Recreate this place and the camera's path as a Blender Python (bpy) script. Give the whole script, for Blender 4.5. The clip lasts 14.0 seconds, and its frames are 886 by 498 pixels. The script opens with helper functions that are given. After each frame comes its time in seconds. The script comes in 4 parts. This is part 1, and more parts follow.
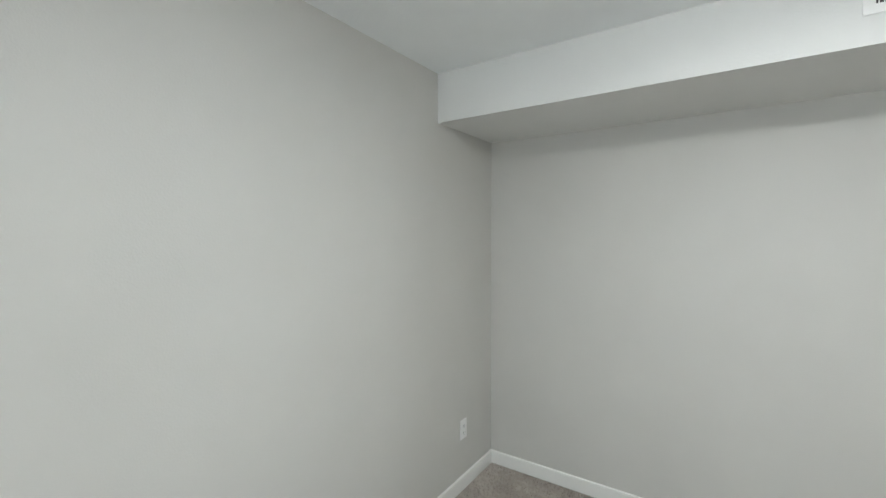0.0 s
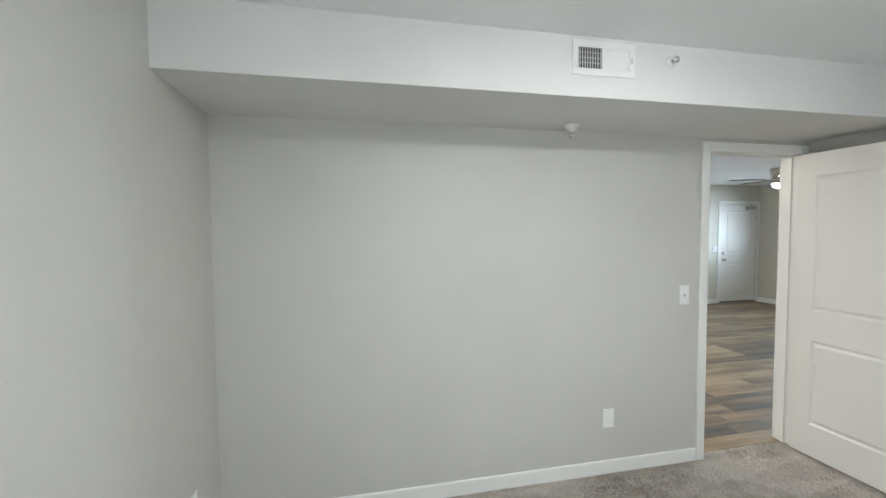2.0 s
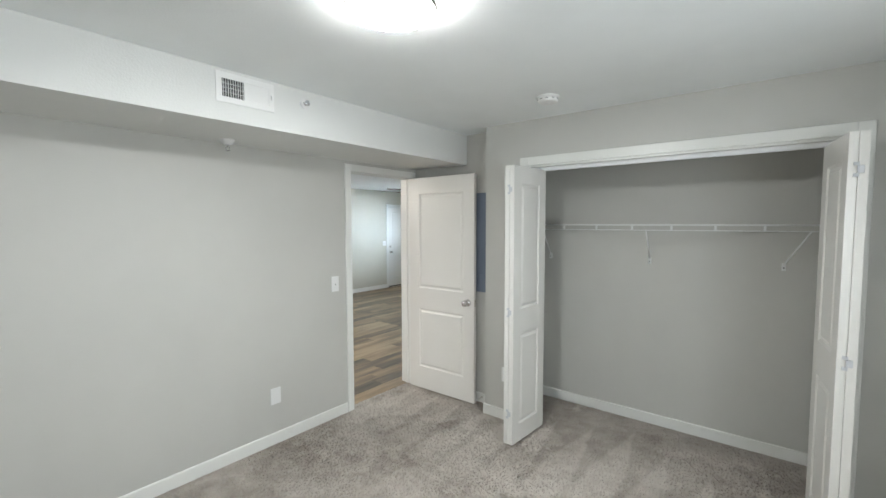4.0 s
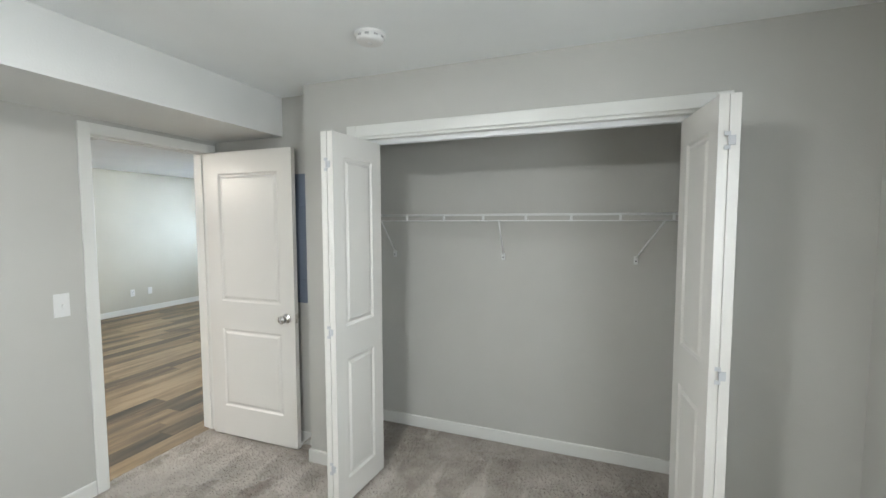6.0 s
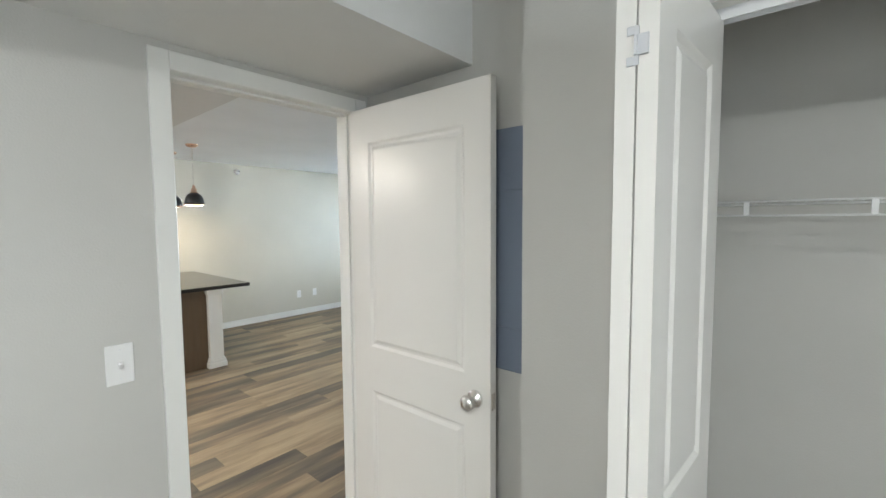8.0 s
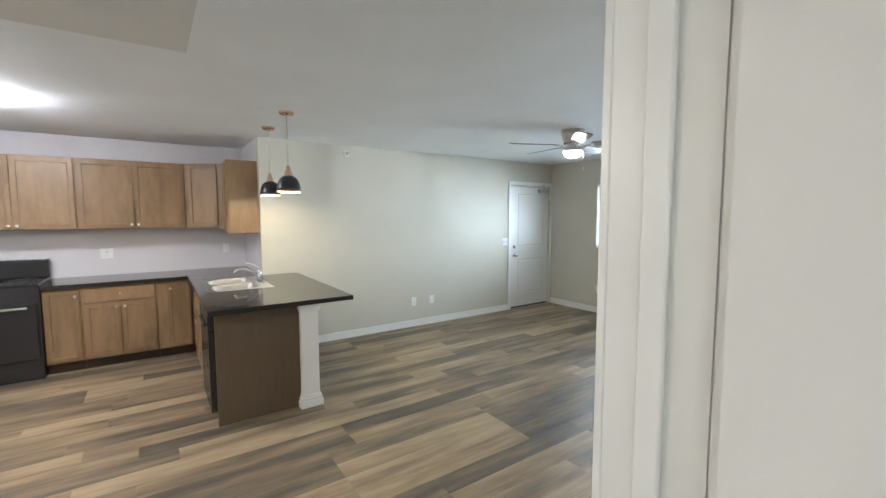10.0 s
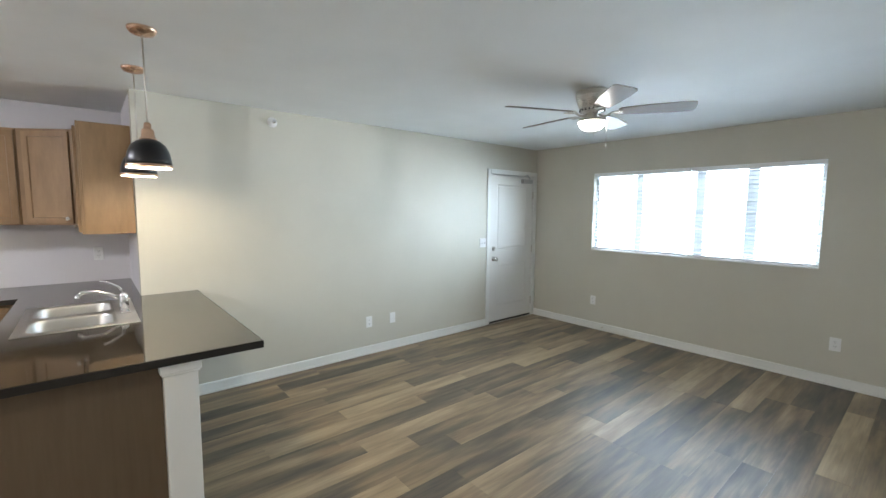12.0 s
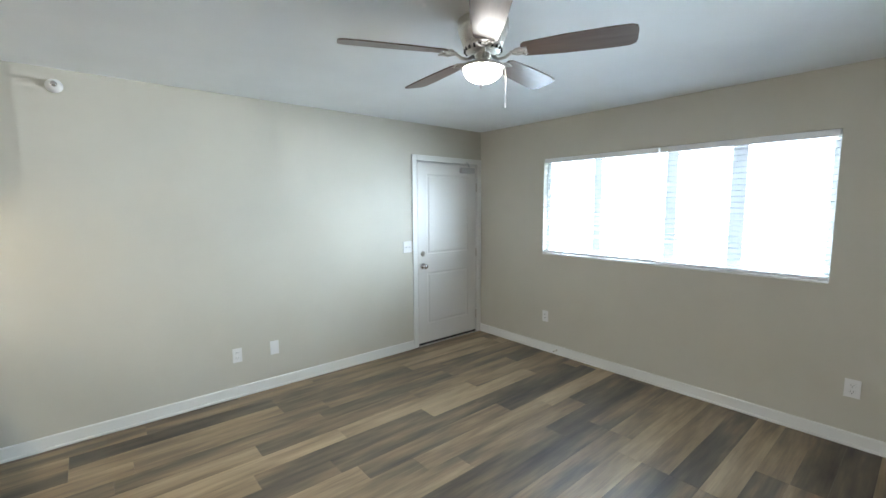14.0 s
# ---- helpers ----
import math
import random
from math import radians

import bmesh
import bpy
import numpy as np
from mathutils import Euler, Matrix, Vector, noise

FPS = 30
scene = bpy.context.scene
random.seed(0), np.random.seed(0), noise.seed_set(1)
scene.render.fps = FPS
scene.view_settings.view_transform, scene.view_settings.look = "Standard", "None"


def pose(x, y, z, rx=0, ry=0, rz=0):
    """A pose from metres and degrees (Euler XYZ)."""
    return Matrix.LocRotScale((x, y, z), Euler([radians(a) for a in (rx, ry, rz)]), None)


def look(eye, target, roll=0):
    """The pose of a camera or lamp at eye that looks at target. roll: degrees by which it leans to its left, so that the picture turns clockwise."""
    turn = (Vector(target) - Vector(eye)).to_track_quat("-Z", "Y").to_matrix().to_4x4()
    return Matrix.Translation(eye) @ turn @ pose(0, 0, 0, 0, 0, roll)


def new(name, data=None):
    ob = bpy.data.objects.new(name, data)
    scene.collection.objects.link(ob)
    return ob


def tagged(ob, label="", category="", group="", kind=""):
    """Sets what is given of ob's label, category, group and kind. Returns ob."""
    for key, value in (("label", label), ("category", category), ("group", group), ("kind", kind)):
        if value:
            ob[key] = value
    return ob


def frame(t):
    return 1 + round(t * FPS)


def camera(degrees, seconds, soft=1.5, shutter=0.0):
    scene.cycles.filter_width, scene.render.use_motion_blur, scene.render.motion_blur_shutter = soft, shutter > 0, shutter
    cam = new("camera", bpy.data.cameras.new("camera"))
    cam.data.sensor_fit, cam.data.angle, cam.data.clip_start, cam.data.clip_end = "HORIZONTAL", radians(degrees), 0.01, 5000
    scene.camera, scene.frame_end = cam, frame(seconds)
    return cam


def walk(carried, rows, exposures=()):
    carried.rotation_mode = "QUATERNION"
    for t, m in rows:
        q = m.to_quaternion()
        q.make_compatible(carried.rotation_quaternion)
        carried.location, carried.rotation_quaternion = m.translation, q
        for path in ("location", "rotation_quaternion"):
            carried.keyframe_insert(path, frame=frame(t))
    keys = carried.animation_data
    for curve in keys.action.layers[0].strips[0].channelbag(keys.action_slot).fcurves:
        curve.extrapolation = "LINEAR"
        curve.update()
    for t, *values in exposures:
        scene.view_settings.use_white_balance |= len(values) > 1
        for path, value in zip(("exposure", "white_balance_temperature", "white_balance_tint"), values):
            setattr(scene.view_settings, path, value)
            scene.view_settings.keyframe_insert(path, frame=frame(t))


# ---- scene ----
cam = camera(93.0, 14.0)
PATH = [
    (0, (-1.675, -2.497, 1.549), (-2.797, -0.843, 1.473), -0.1),
    (0.5, (-1.841, -2.382, 1.529), (-2.667, -0.562, 1.454), -0.1),
    (1, (-2.034, -2.316, 1.575), (-2.457, -0.364, 1.472), -0.3),
    (1.5, (-2.213, -2.285, 1.597), (-2.204, -0.288, 1.483), -0.5),
    (2, (-2.296, -2.326, 1.563), (-1.865, -0.375, 1.466), -0.4),
    (2.5, (-2.360, -2.500, 1.575), (-1.573, -0.665, 1.464), -0.2),
    (3, (-2.358, -2.644, 1.616), (-1.262, -0.976, 1.492), -0.1),
    (3.5, (-2.335, -2.764, 1.621), (-0.978, -1.299, 1.496), -0.1),
    (4, (-2.301, -2.844, 1.622), (-0.743, -1.597, 1.497), -0.1),
    (4.2, (-2.306, -2.874, 1.601), (-0.672, -1.724, 1.482), -0.1),
    (6.3, (-1.331, -2.582, 1.564), (0.535, -1.872, 1.429), -0.1),
    (6.5, (-1.218, -2.491, 1.575), (0.627, -1.732, 1.433), -0.1),
    (7, (-0.947, -2.227, 1.574), (0.807, -1.276, 1.436), -0.1),
    (7.5, (-0.728, -1.928, 1.572), (0.909, -0.788, 1.432), -0.2),
    (8, (-0.484, -1.595, 1.557), (1.027, -0.291, 1.422), -0.4),
    (8.5, (-0.273, -1.249, 1.548), (1.109, 0.191, 1.417), -0.3),
    (9, (-0.097, -0.798, 1.553), (1.161, 0.751, 1.422), -0.5),
    (9.2, (-0.003, -0.667, 1.538), (1.196, 0.926, 1.408), -0.5),
    (11.3, (0.697, 0.652, 1.589), (1.805, 2.304, 1.390), 0.2),
    (11.5, (0.782, 0.782, 1.546), (1.945, 2.398, 1.356), 0.2),
    (12, (1.000, 0.937, 1.549), (2.280, 2.461, 1.360), 0.4),
    (12.5, (1.238, 1.061, 1.554), (2.630, 2.484, 1.361), 0.4),
    (13, (1.520, 1.131, 1.538), (2.939, 2.527, 1.343), 0.3),
    (13.5, (1.977, 1.119, 1.526), (3.361, 2.550, 1.329), 0.1),
    (14, (2.367, 1.202, 1.554), (3.652, 2.720, 1.344), -0.3),
]
walk(cam, [(t, look(eye, target, roll)) for t, eye, target, roll in PATH],
     [(0, -0.10), (1.5, -0.04), (4, 0.04), (6.5, 0.16), (8, 0.10), (9, 0.0), (11.5, 0.0), (14, 0.04)])

# ---------------------------------------------------------------- light
world = bpy.data.worlds.new("sky")
world.use_nodes = True
scene.world = world
wn = world.node_tree.nodes
sky = wn.new("ShaderNodeTexSky")
sky.sky_type = "NISHITA"
sky.sun_disc = False
sky.sun_elevation = radians(38)
sky.sun_rotation = radians(200)
world.node_tree.links.new(sky.outputs["Color"], wn["Background"].inputs["Color"])
wn["Background"].inputs["Strength"].default_value = 0.12

sun = new("sun", bpy.data.lights.new("sun", "SUN"))
sun.data.energy, sun.data.angle, sun.data.color = 2.0, radians(0.5), (1.0, 0.95, 0.88)
sun.matrix_world = look((0, 0, 10), (2.5, 6.0, 3.0))


def area_lamp(name, m, w, h, power, color):
    lamp = new(name, bpy.data.lights.new(name, "AREA"))
    lamp.data.shape, lamp.data.size, lamp.data.size_y = "RECTANGLE", w, h
    lamp.data.energy, lamp.data.color = power, color
    lamp.matrix_world = m
    return lamp


# daylight in the two window openings, outside the blinds
area_lamp("daylight", look((6.38, 2.80, 1.62), (0, 2.80, 4.7)), 3.20, 1.25, 350, (0.68, 0.85, 1.0))
area_lamp("daylight", look((-1.35, -3.88, 1.50), (-1.10, -2.2, 0.95)), 1.35, 1.05, 27, (0.86, 0.95, 1.0))


def point_lamp(name, at, power, color, size):
    lamp = new(name, bpy.data.lights.new(name, "POINT"))
    lamp.data.energy, lamp.data.color, lamp.data.shadow_soft_size = power, color, size
    lamp.location = at
    return lamp


WARM = (1.0, 0.84, 0.60)
point_lamp("pendant_bulb", (1.242, 3.482, 1.755), 13, WARM, 0.025)
point_lamp("pendant_bulb", (1.256, 4.214, 1.755), 13, WARM, 0.025)

# added spot lamp for an unseen low glint outside; stripes the far wall through the blinds
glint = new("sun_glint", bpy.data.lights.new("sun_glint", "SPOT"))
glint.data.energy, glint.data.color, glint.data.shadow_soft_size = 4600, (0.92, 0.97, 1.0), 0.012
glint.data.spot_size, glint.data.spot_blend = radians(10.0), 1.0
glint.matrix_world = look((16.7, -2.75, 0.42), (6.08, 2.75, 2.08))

# ---------------------------------------------------------------- materials


def shade(name, rough=0.5, metal=0.0, spec=0.5):
    m = bpy.data.materials.new(name)
    m.use_nodes = True
    b = m.node_tree.nodes["Principled BSDF"]
    b.inputs["Roughness"].default_value = rough
    b.inputs["Metallic"].default_value = metal
    b.inputs["Specular IOR Level"].default_value = spec
    return m, m.node_tree.nodes, m.node_tree.links, b


def ramp(nodes, stops):
    r = nodes.new("ShaderNodeValToRGB")
    el = r.color_ramp.elements
    while len(el) < len(stops):
        el.new(0.5)
    for e, (p, c) in zip(el, stops):
        e.position, e.color = p, (*c, 1)
    return r


def noise_tex(nodes, links, coord, scale, detail=4, rough=0.55):
    n = nodes.new("ShaderNodeTexNoise")
    n.inputs["Scale"].default_value = scale
    n.inputs["Detail"].default_value = detail
    n.inputs["Roughness"].default_value = rough
    links.new(coord, n.inputs["Vector"])
    return n


def bump(nodes, links, b, height, strength, dist):
    bp = nodes.new("ShaderNodeBump")
    bp.inputs["Strength"].default_value = strength
    bp.inputs["Distance"].default_value = dist
    links.new(height, bp.inputs["Height"])
    links.new(bp.outputs["Normal"], b.inputs["Normal"])
    return bp


def painted(name, color, rough=0.55, peel=0.25, size=170, spread=0.03, spec=0.4):
    """Rolled or sprayed paint: faint blotches, orange-peel relief."""
    m, n, l, b = shade(name, rough, 0, spec)
    co = n.new("ShaderNodeTexCoord").outputs["Object"]
    big = noise_tex(n, l, co, 1.7, 5)
    lo, hi = [tuple(max(0, c * (1 + s)) for c in color) for s in (-spread, spread)]
    r = ramp(n, [(0.3, lo), (0.7, hi)])
    l.new(big.outputs["Fac"], r.inputs["Fac"])
    l.new(r.outputs["Color"], b.inputs["Base Color"])
    fine = noise_tex(n, l, co, size, 2)
    bump(n, l, b, fine.outputs["Fac"], peel, 0.002)
    return m


def plain(name, color, rough=0.4, metal=0.0, spec=0.5, grain=0.0, size=300):
    m, n, l, b = shade(name, rough, metal, spec)
    b.inputs["Base Color"].default_value = (*color, 1)
    if grain:
        co = n.new("ShaderNodeTexCoord").outputs["Object"]
        f = noise_tex(n, l, co, size, 2)
        bump(n, l, b, f.outputs["Fac"], grain, 0.001)
    return m


def glowing(name, color, strength):
    m, n, l, b = shade(name, 0.4)
    b.inputs["Base Color"].default_value = (0.85, 0.85, 0.82, 1)
    b.inputs["Emission Color"].default_value = (*color, 1)
    b.inputs["Emission Strength"].default_value = strength
    return m


def wood(name, dark, light, along="Z", rough=0.4, stretch=14.0, vary=0.12):
    """Straight-grained stained wood."""
    m, n, l, b = shade(name, rough, 0, 0.4)
    tc = n.new("ShaderNodeTexCoord")
    info = n.new("ShaderNodeObjectInfo")
    mp = n.new("ShaderNodeMapping")
    sc = {"X": (1, stretch, stretch), "Y": (stretch, 1, stretch), "Z": (stretch, stretch, 1)}[along]
    mp.inputs["Scale"].default_value = sc
    off = n.new("ShaderNodeVectorMath")
    off.operation = "ADD"
    l.new(tc.outputs["Object"], off.inputs[0])
    l.new(info.outputs["Random"], off.inputs[1])
    l.new(off.outputs["Vector"], mp.inputs["Vector"])
    g = noise_tex(n, l, mp.outputs["Vector"], 2.6, 6, 0.6)
    r = ramp(n, [(0.3, dark), (0.7, light)])
    l.new(g.outputs["Fac"], r.inputs["Fac"])
    hsv = n.new("ShaderNodeHueSaturation")
    mr = n.new("ShaderNodeMapRange")
    mr.inputs["To Min"].default_value, mr.inputs["To Max"].default_value = 1 - vary, 1 + vary
    l.new(info.outputs["Random"], mr.inputs["Value"])
    l.new(mr.outputs["Result"], hsv.inputs["Value"])
    l.new(r.outputs["Color"], hsv.inputs["Color"])
    l.new(hsv.outputs["Color"], b.inputs["Base Color"])
    bump(n, l, b, g.outputs["Fac"], 0.08, 0.002)
    return m


def vinyl_plank():
    """Luxury vinyl plank: each board its own tone, cloudy streaks, fine grain along x."""
    m, n, l, b = shade("vinyl_plank", 0.42, 0, 0.36)
    tc = n.new("ShaderNodeTexCoord")
    info = n.new("ShaderNodeObjectInfo")
    big = n.new("ShaderNodeVectorMath")
    big.operation = "SCALE"
    comb = n.new("ShaderNodeCombineXYZ")
    for k in "XYZ":
        l.new(info.outputs["Random"], comb.inputs[k])
    l.new(comb.outputs["Vector"], big.inputs[0])
    big.inputs["Scale"].default_value = 57.0
    add = n.new("ShaderNodeVectorMath")
    l.new(tc.outputs["Object"], add.inputs[0])
    l.new(big.outputs["Vector"], add.inputs[1])

    def streak(sx, sy, scale, detail):
        mp = n.new("ShaderNodeMapping")
        mp.inputs["Scale"].default_value = (sx, sy, 1)
        l.new(add.outputs["Vector"], mp.inputs["Vector"])
        return noise_tex(n, l, mp.outputs["Vector"], scale, detail, 0.6)

    cloud = streak(1.0, 7, 1.2, 3)
    grain = streak(1.6, 46, 2.0, 5)
    tone = n.new("ShaderNodeMath")
    tone.operation = "MULTIPLY_ADD"
    tone.inputs[1].default_value = 0.46
    l.new(info.outputs["Random"], tone.inputs[0])
    mix = n.new("ShaderNodeMath")
    mix.operation = "MULTIPLY_ADD"
    mix.inputs[1].default_value = 1.15
    mix.inputs[2].default_value = -0.31
    l.new(cloud.outputs["Fac"], mix.inputs[0])
    l.new(mix.outputs["Value"], tone.inputs[2])
    r = ramp(n, [(0.10, (0.066, 0.056, 0.047)), (0.34, (0.140, 0.110, 0.080)), (0.56, (0.268, 0.198, 0.124)), (0.80, (0.420, 0.318, 0.200))])
    l.new(tone.outputs["Value"], r.inputs["Fac"])
    gr = ramp(n, [(0.3, (0.82, 0.82, 0.83)), (0.65, (1.07, 1.06, 1.04))])
    l.new(grain.outputs["Fac"], gr.inputs["Fac"])
    mul = n.new("ShaderNodeMix")
    mul.data_type, mul.blend_type = "RGBA", "MULTIPLY"
    mul.inputs["Factor"].default_value = 1.0
    l.new(r.outputs["Color"], mul.inputs["A"])
    l.new(gr.outputs["Color"], mul.inputs["B"])
    l.new(mul.outputs["Result"], b.inputs["Base Color"])
    rr = n.new("ShaderNodeMapRange")
    rr.inputs["To Min"].default_value, rr.inputs["To Max"].default_value = 0.36, 0.50
    l.new(grain.outputs["Fac"], rr.inputs["Value"])
    l.new(rr.outputs["Result"], b.inputs["Roughness"])
    bump(n, l, b, grain.outputs["Fac"], 0.08, 0.001)
    return m


def carpet_mat(name):
    """Cut pile with brushed lighter and darker patches."""
    m, n, l, b = shade(name, 0.95, 0, 0.1)
    co = n.new("ShaderNodeTexCoord").outputs["Object"]
    wave = noise_tex(n, l, co, 2.2, 3)
    patch = noise_tex(n, l, co, 9, 5, 0.65)
    fleck = noise_tex(n, l, co, 170, 2)
    s = n.new("ShaderNodeMath")
    s.operation = "MULTIPLY_ADD"
    s.inputs[1].default_value = 0.45
    l.new(wave.outputs["Fac"], s.inputs[0])
    s2 = n.new("ShaderNodeMath")
    s2.operation = "MULTIPLY_ADD"
    s2.inputs[1].default_value = 0.35
    s2.inputs[2].default_value = 0.0
    l.new(patch.outputs["Fac"], s2.inputs[0])
    l.new(s2.outputs["Value"], s.inputs[2])

    def calc(op, a, b=None, c=None):
        q = n.new("ShaderNodeMath")
        q.operation = op
        for k, v in enumerate((a, b, c)):
            if isinstance(v, (int, float)):
                q.inputs[k].default_value = v
            elif v is not None:
                l.new(v, q.inputs[k])
        return q.outputs["Value"]

    # wedges left by the vacuum cleaner, points towards the closet
    sep = n.new("ShaderNodeSeparateXYZ")
    l.new(co, sep.inputs[0])
    wob = calc("MULTIPLY_ADD", patch.outputs["Fac"], 0.10, -0.05)
    u = calc("ADD", calc("DIVIDE", sep.outputs["Y"], 0.27), wob)
    wn1 = n.new("ShaderNodeTexWhiteNoise")
    wn1.noise_dimensions = "1D"
    l.new(calc("FLOOR", u), wn1.inputs["W"])
    side = calc("ABSOLUTE", calc("SUBTRACT", calc("FRACT", u), 0.5))
    tip = calc("MULTIPLY_ADD", wn1.outputs["Value"], 0.45, 0.72)
    reach = calc("MULTIPLY", calc("ADD", calc("SUBTRACT", tip, sep.outputs["X"]), wob), 0.62)
    wedge = n.new("ShaderNodeMapRange")
    wedge.interpolation_type = "SMOOTHSTEP"
    wedge.inputs["From Min"].default_value, wedge.inputs["From Max"].default_value = -0.02, 0.10
    l.new(calc("SUBTRACT", calc("MINIMUM", reach, 0.44), side), wedge.inputs["Value"])
    fade = n.new("ShaderNodeMapRange")
    fade.interpolation_type = "SMOOTHSTEP"
    fade.inputs["From Min"].default_value, fade.inputs["From Max"].default_value = -0.5, 0.35
    l.new(sep.outputs["X"], fade.inputs["Value"])
    # brushed patches elsewhere
    warp = n.new("ShaderNodeVectorMath")
    warp.operation = "MULTIPLY_ADD"
    warp.inputs[1].default_value = (0.5, 0.5, 0)
    l.new(patch.outputs["Color"], warp.inputs[0])
    l.new(co, warp.inputs[2])
    vor = n.new("ShaderNodeTexVoronoi")
    vor.voronoi_dimensions, vor.feature = "2D", "SMOOTH_F1"
    vor.inputs["Scale"].default_value = 2.8
    vor.inputs["Smoothness"].default_value = 0.12
    l.new(warp.outputs["Vector"], vor.inputs["Vector"])
    brushed_tone = calc("MULTIPLY", calc("SUBTRACT", vor.outputs["Color"], 0.5), 0.18)
    marks = calc("MULTIPLY_ADD", calc("MULTIPLY", wedge.outputs["Result"], fade.outputs["Result"]), 0.13, brushed_tone)
    s3 = n.new("ShaderNodeMath")
    s3.operation = "MULTIPLY_ADD"
    s3.inputs[1].default_value = 0.25
    l.new(fleck.outputs["Fac"], s3.inputs[0])
    l.new(calc("ADD", s.outputs["Value"], marks), s3.inputs[2])
    r = ramp(n, [(0.36, (0.285, 0.252, 0.220)), (0.52, (0.42, 0.382, 0.342)), (0.70, (0.55, 0.510, 0.465))])
    l.new(s3.outputs["Value"], r.inputs["Fac"])
    l.new(r.outputs["Color"], b.inputs["Base Color"])
    bump(n, l, b, fleck.outputs["Fac"], 0.6, 0.006)
    return m


def stone_top():
    """Polished dark laminate with fine flecks."""
    m, n, l, b = shade("dark_countertop", 0.06, 0, 0.5)
    b.inputs["IOR"].default_value = 2.3
    co = n.new("ShaderNodeTexCoord").outputs["Object"]
    f = noise_tex(n, l, co, 260, 3)
    r = ramp(n, [(0.42, (0.018, 0.015, 0.010)), (0.60, (0.040, 0.032, 0.022)), (0.74, (0.090, 0.070, 0.048))])
    l.new(f.outputs["Fac"], r.inputs["Fac"])
    l.new(r.outputs["Color"], b.inputs["Base Color"])
    return m


def brushed(name, color, rough=0.28):
    m, n, l, b = shade(name, rough, 1.0)
    b.inputs["Base Color"].default_value = (*color, 1)
    co = n.new("ShaderNodeTexCoord").outputs["Object"]
    mp = n.new("ShaderNodeMapping")
    mp.inputs["Scale"].default_value = (1, 1, 30)
    l.new(co, mp.inputs["Vector"])
    g = noise_tex(n, l, mp.outputs["Vector"], 40, 3)
    rr = n.new("ShaderNodeMapRange")
    rr.inputs["To Min"].default_value, rr.inputs["To Max"].default_value = rough * 0.7, rough * 1.4
    l.new(g.outputs["Fac"], rr.inputs["Value"])
    l.new(rr.outputs["Result"], b.inputs["Roughness"])
    return m


def blind_slat():
    m, n, l, b = shade("blind_slat", 0.62, 0, 0.25)
    b.inputs["Base Color"].default_value = (0.72, 0.75, 0.78, 1)
    tr = n.new("ShaderNodeBsdfTranslucent")
    tr.inputs["Color"].default_value = (0.85, 0.88, 0.9, 1)
    mx = n.new("ShaderNodeMixShader")
    mx.inputs["Fac"].default_value = 0.14
    l.new(b.outputs["BSDF"], mx.inputs[1])
    l.new(tr.outputs["BSDF"], mx.inputs[2])
    l.new(mx.outputs["Shader"], n["Material Output"].inputs["Surface"])
    return m


def glass_mat():
    m, n, l, b = shade("window_glass", 0.0)
    b.inputs["Transmission Weight"].default_value = 1.0
    b.inputs["IOR"].default_value = 1.45
    return m


# same greige as WALL with the living room's warm cast put into the colour
LWALL = painted("warm_cast_wall_paint", (0.575, 0.552, 0.476), 0.5, 0.3)
# ceiling white toned down: weaker light on the bulkheads is put into the colour
SOFFIT = painted("dimmed_bulkhead_white", (0.70, 0.705, 0.69), 0.7, 0.45, 110)
WALL = painted("greige_wall_paint", (0.552, 0.545, 0.516), 0.5, 0.3)
# greige like WALL; the kitchen's cool, bright lamplight is put into this colour
KWALL = painted("cool_lit_kitchen_paint", (0.66, 0.64, 0.66), 0.5, 0.25)
CEIL = painted("white_ceiling_paint", (0.85, 0.875, 0.88), 0.75, 0.5, 110)
TRIM = painted("white_trim_paint", (0.78, 0.78, 0.75), 0.32, 0.06, 220, 0.015, 0.5)
DOORW = painted("white_door_paint", (0.76, 0.745, 0.71), 0.30, 0.10, 240, 0.015, 0.5)
PLASTIC = plain("white_plastic", (0.80, 0.80, 0.79), 0.35)
SLOT = plain("dark_slot", (0.03, 0.03, 0.03), 0.6)
ALARMSLOT = plain("grey_grille", (0.42, 0.42, 0.42), 0.6)
HINGE = plain("painted_hinge", (0.56, 0.57, 0.59), 0.4)
WIRE = plain("white_vinyl_wire", (0.78, 0.79, 0.78), 0.35)
NICKEL = brushed("brushed_nickel", (0.62, 0.59, 0.54), 0.28)
SATIN = brushed("satin_nickel", (0.74, 0.73, 0.71), 0.22)
CHROME = plain("chrome", (0.78, 0.78, 0.80), 0.12, 1.0)
STEEL = brushed("stainless_steel", (0.56, 0.56, 0.55), 0.34)
COPPER = brushed("copper", (0.74, 0.50, 0.36), 0.25)
BLACK = plain("black_enamel", (0.012, 0.013, 0.015), 0.28)
BLACKP = plain("black_appliance_plastic", (0.02, 0.02, 0.022), 0.22)
PANELGREY = painted("blue_grey_panel_paint", (0.19, 0.225, 0.29), 0.42, 0.05, 200, 0.02)
MAPLE = wood("maple_cabinet_wood", (0.192, 0.119, 0.062), (0.292, 0.187, 0.100), "Z", 0.4, 4.0, 0.09)
# peninsula end panel, a darker brown than MAPLE
MAPLEDARK = wood("dark_brown_panel", (0.108, 0.075, 0.048), (0.128, 0.091, 0.059), "Z")
TOE = wood("toe_kick_wood", (0.035, 0.022, 0.016), (0.06, 0.038, 0.026), "X")
PLANK = vinyl_plank()
CARPET = carpet_mat("taupe_carpet_pile")
TOP = stone_top()
EDGE = plain("dark_edge_band", (0.016, 0.014, 0.012), 0.35, 0, 0.4, 0.05)
SLAT = blind_slat()
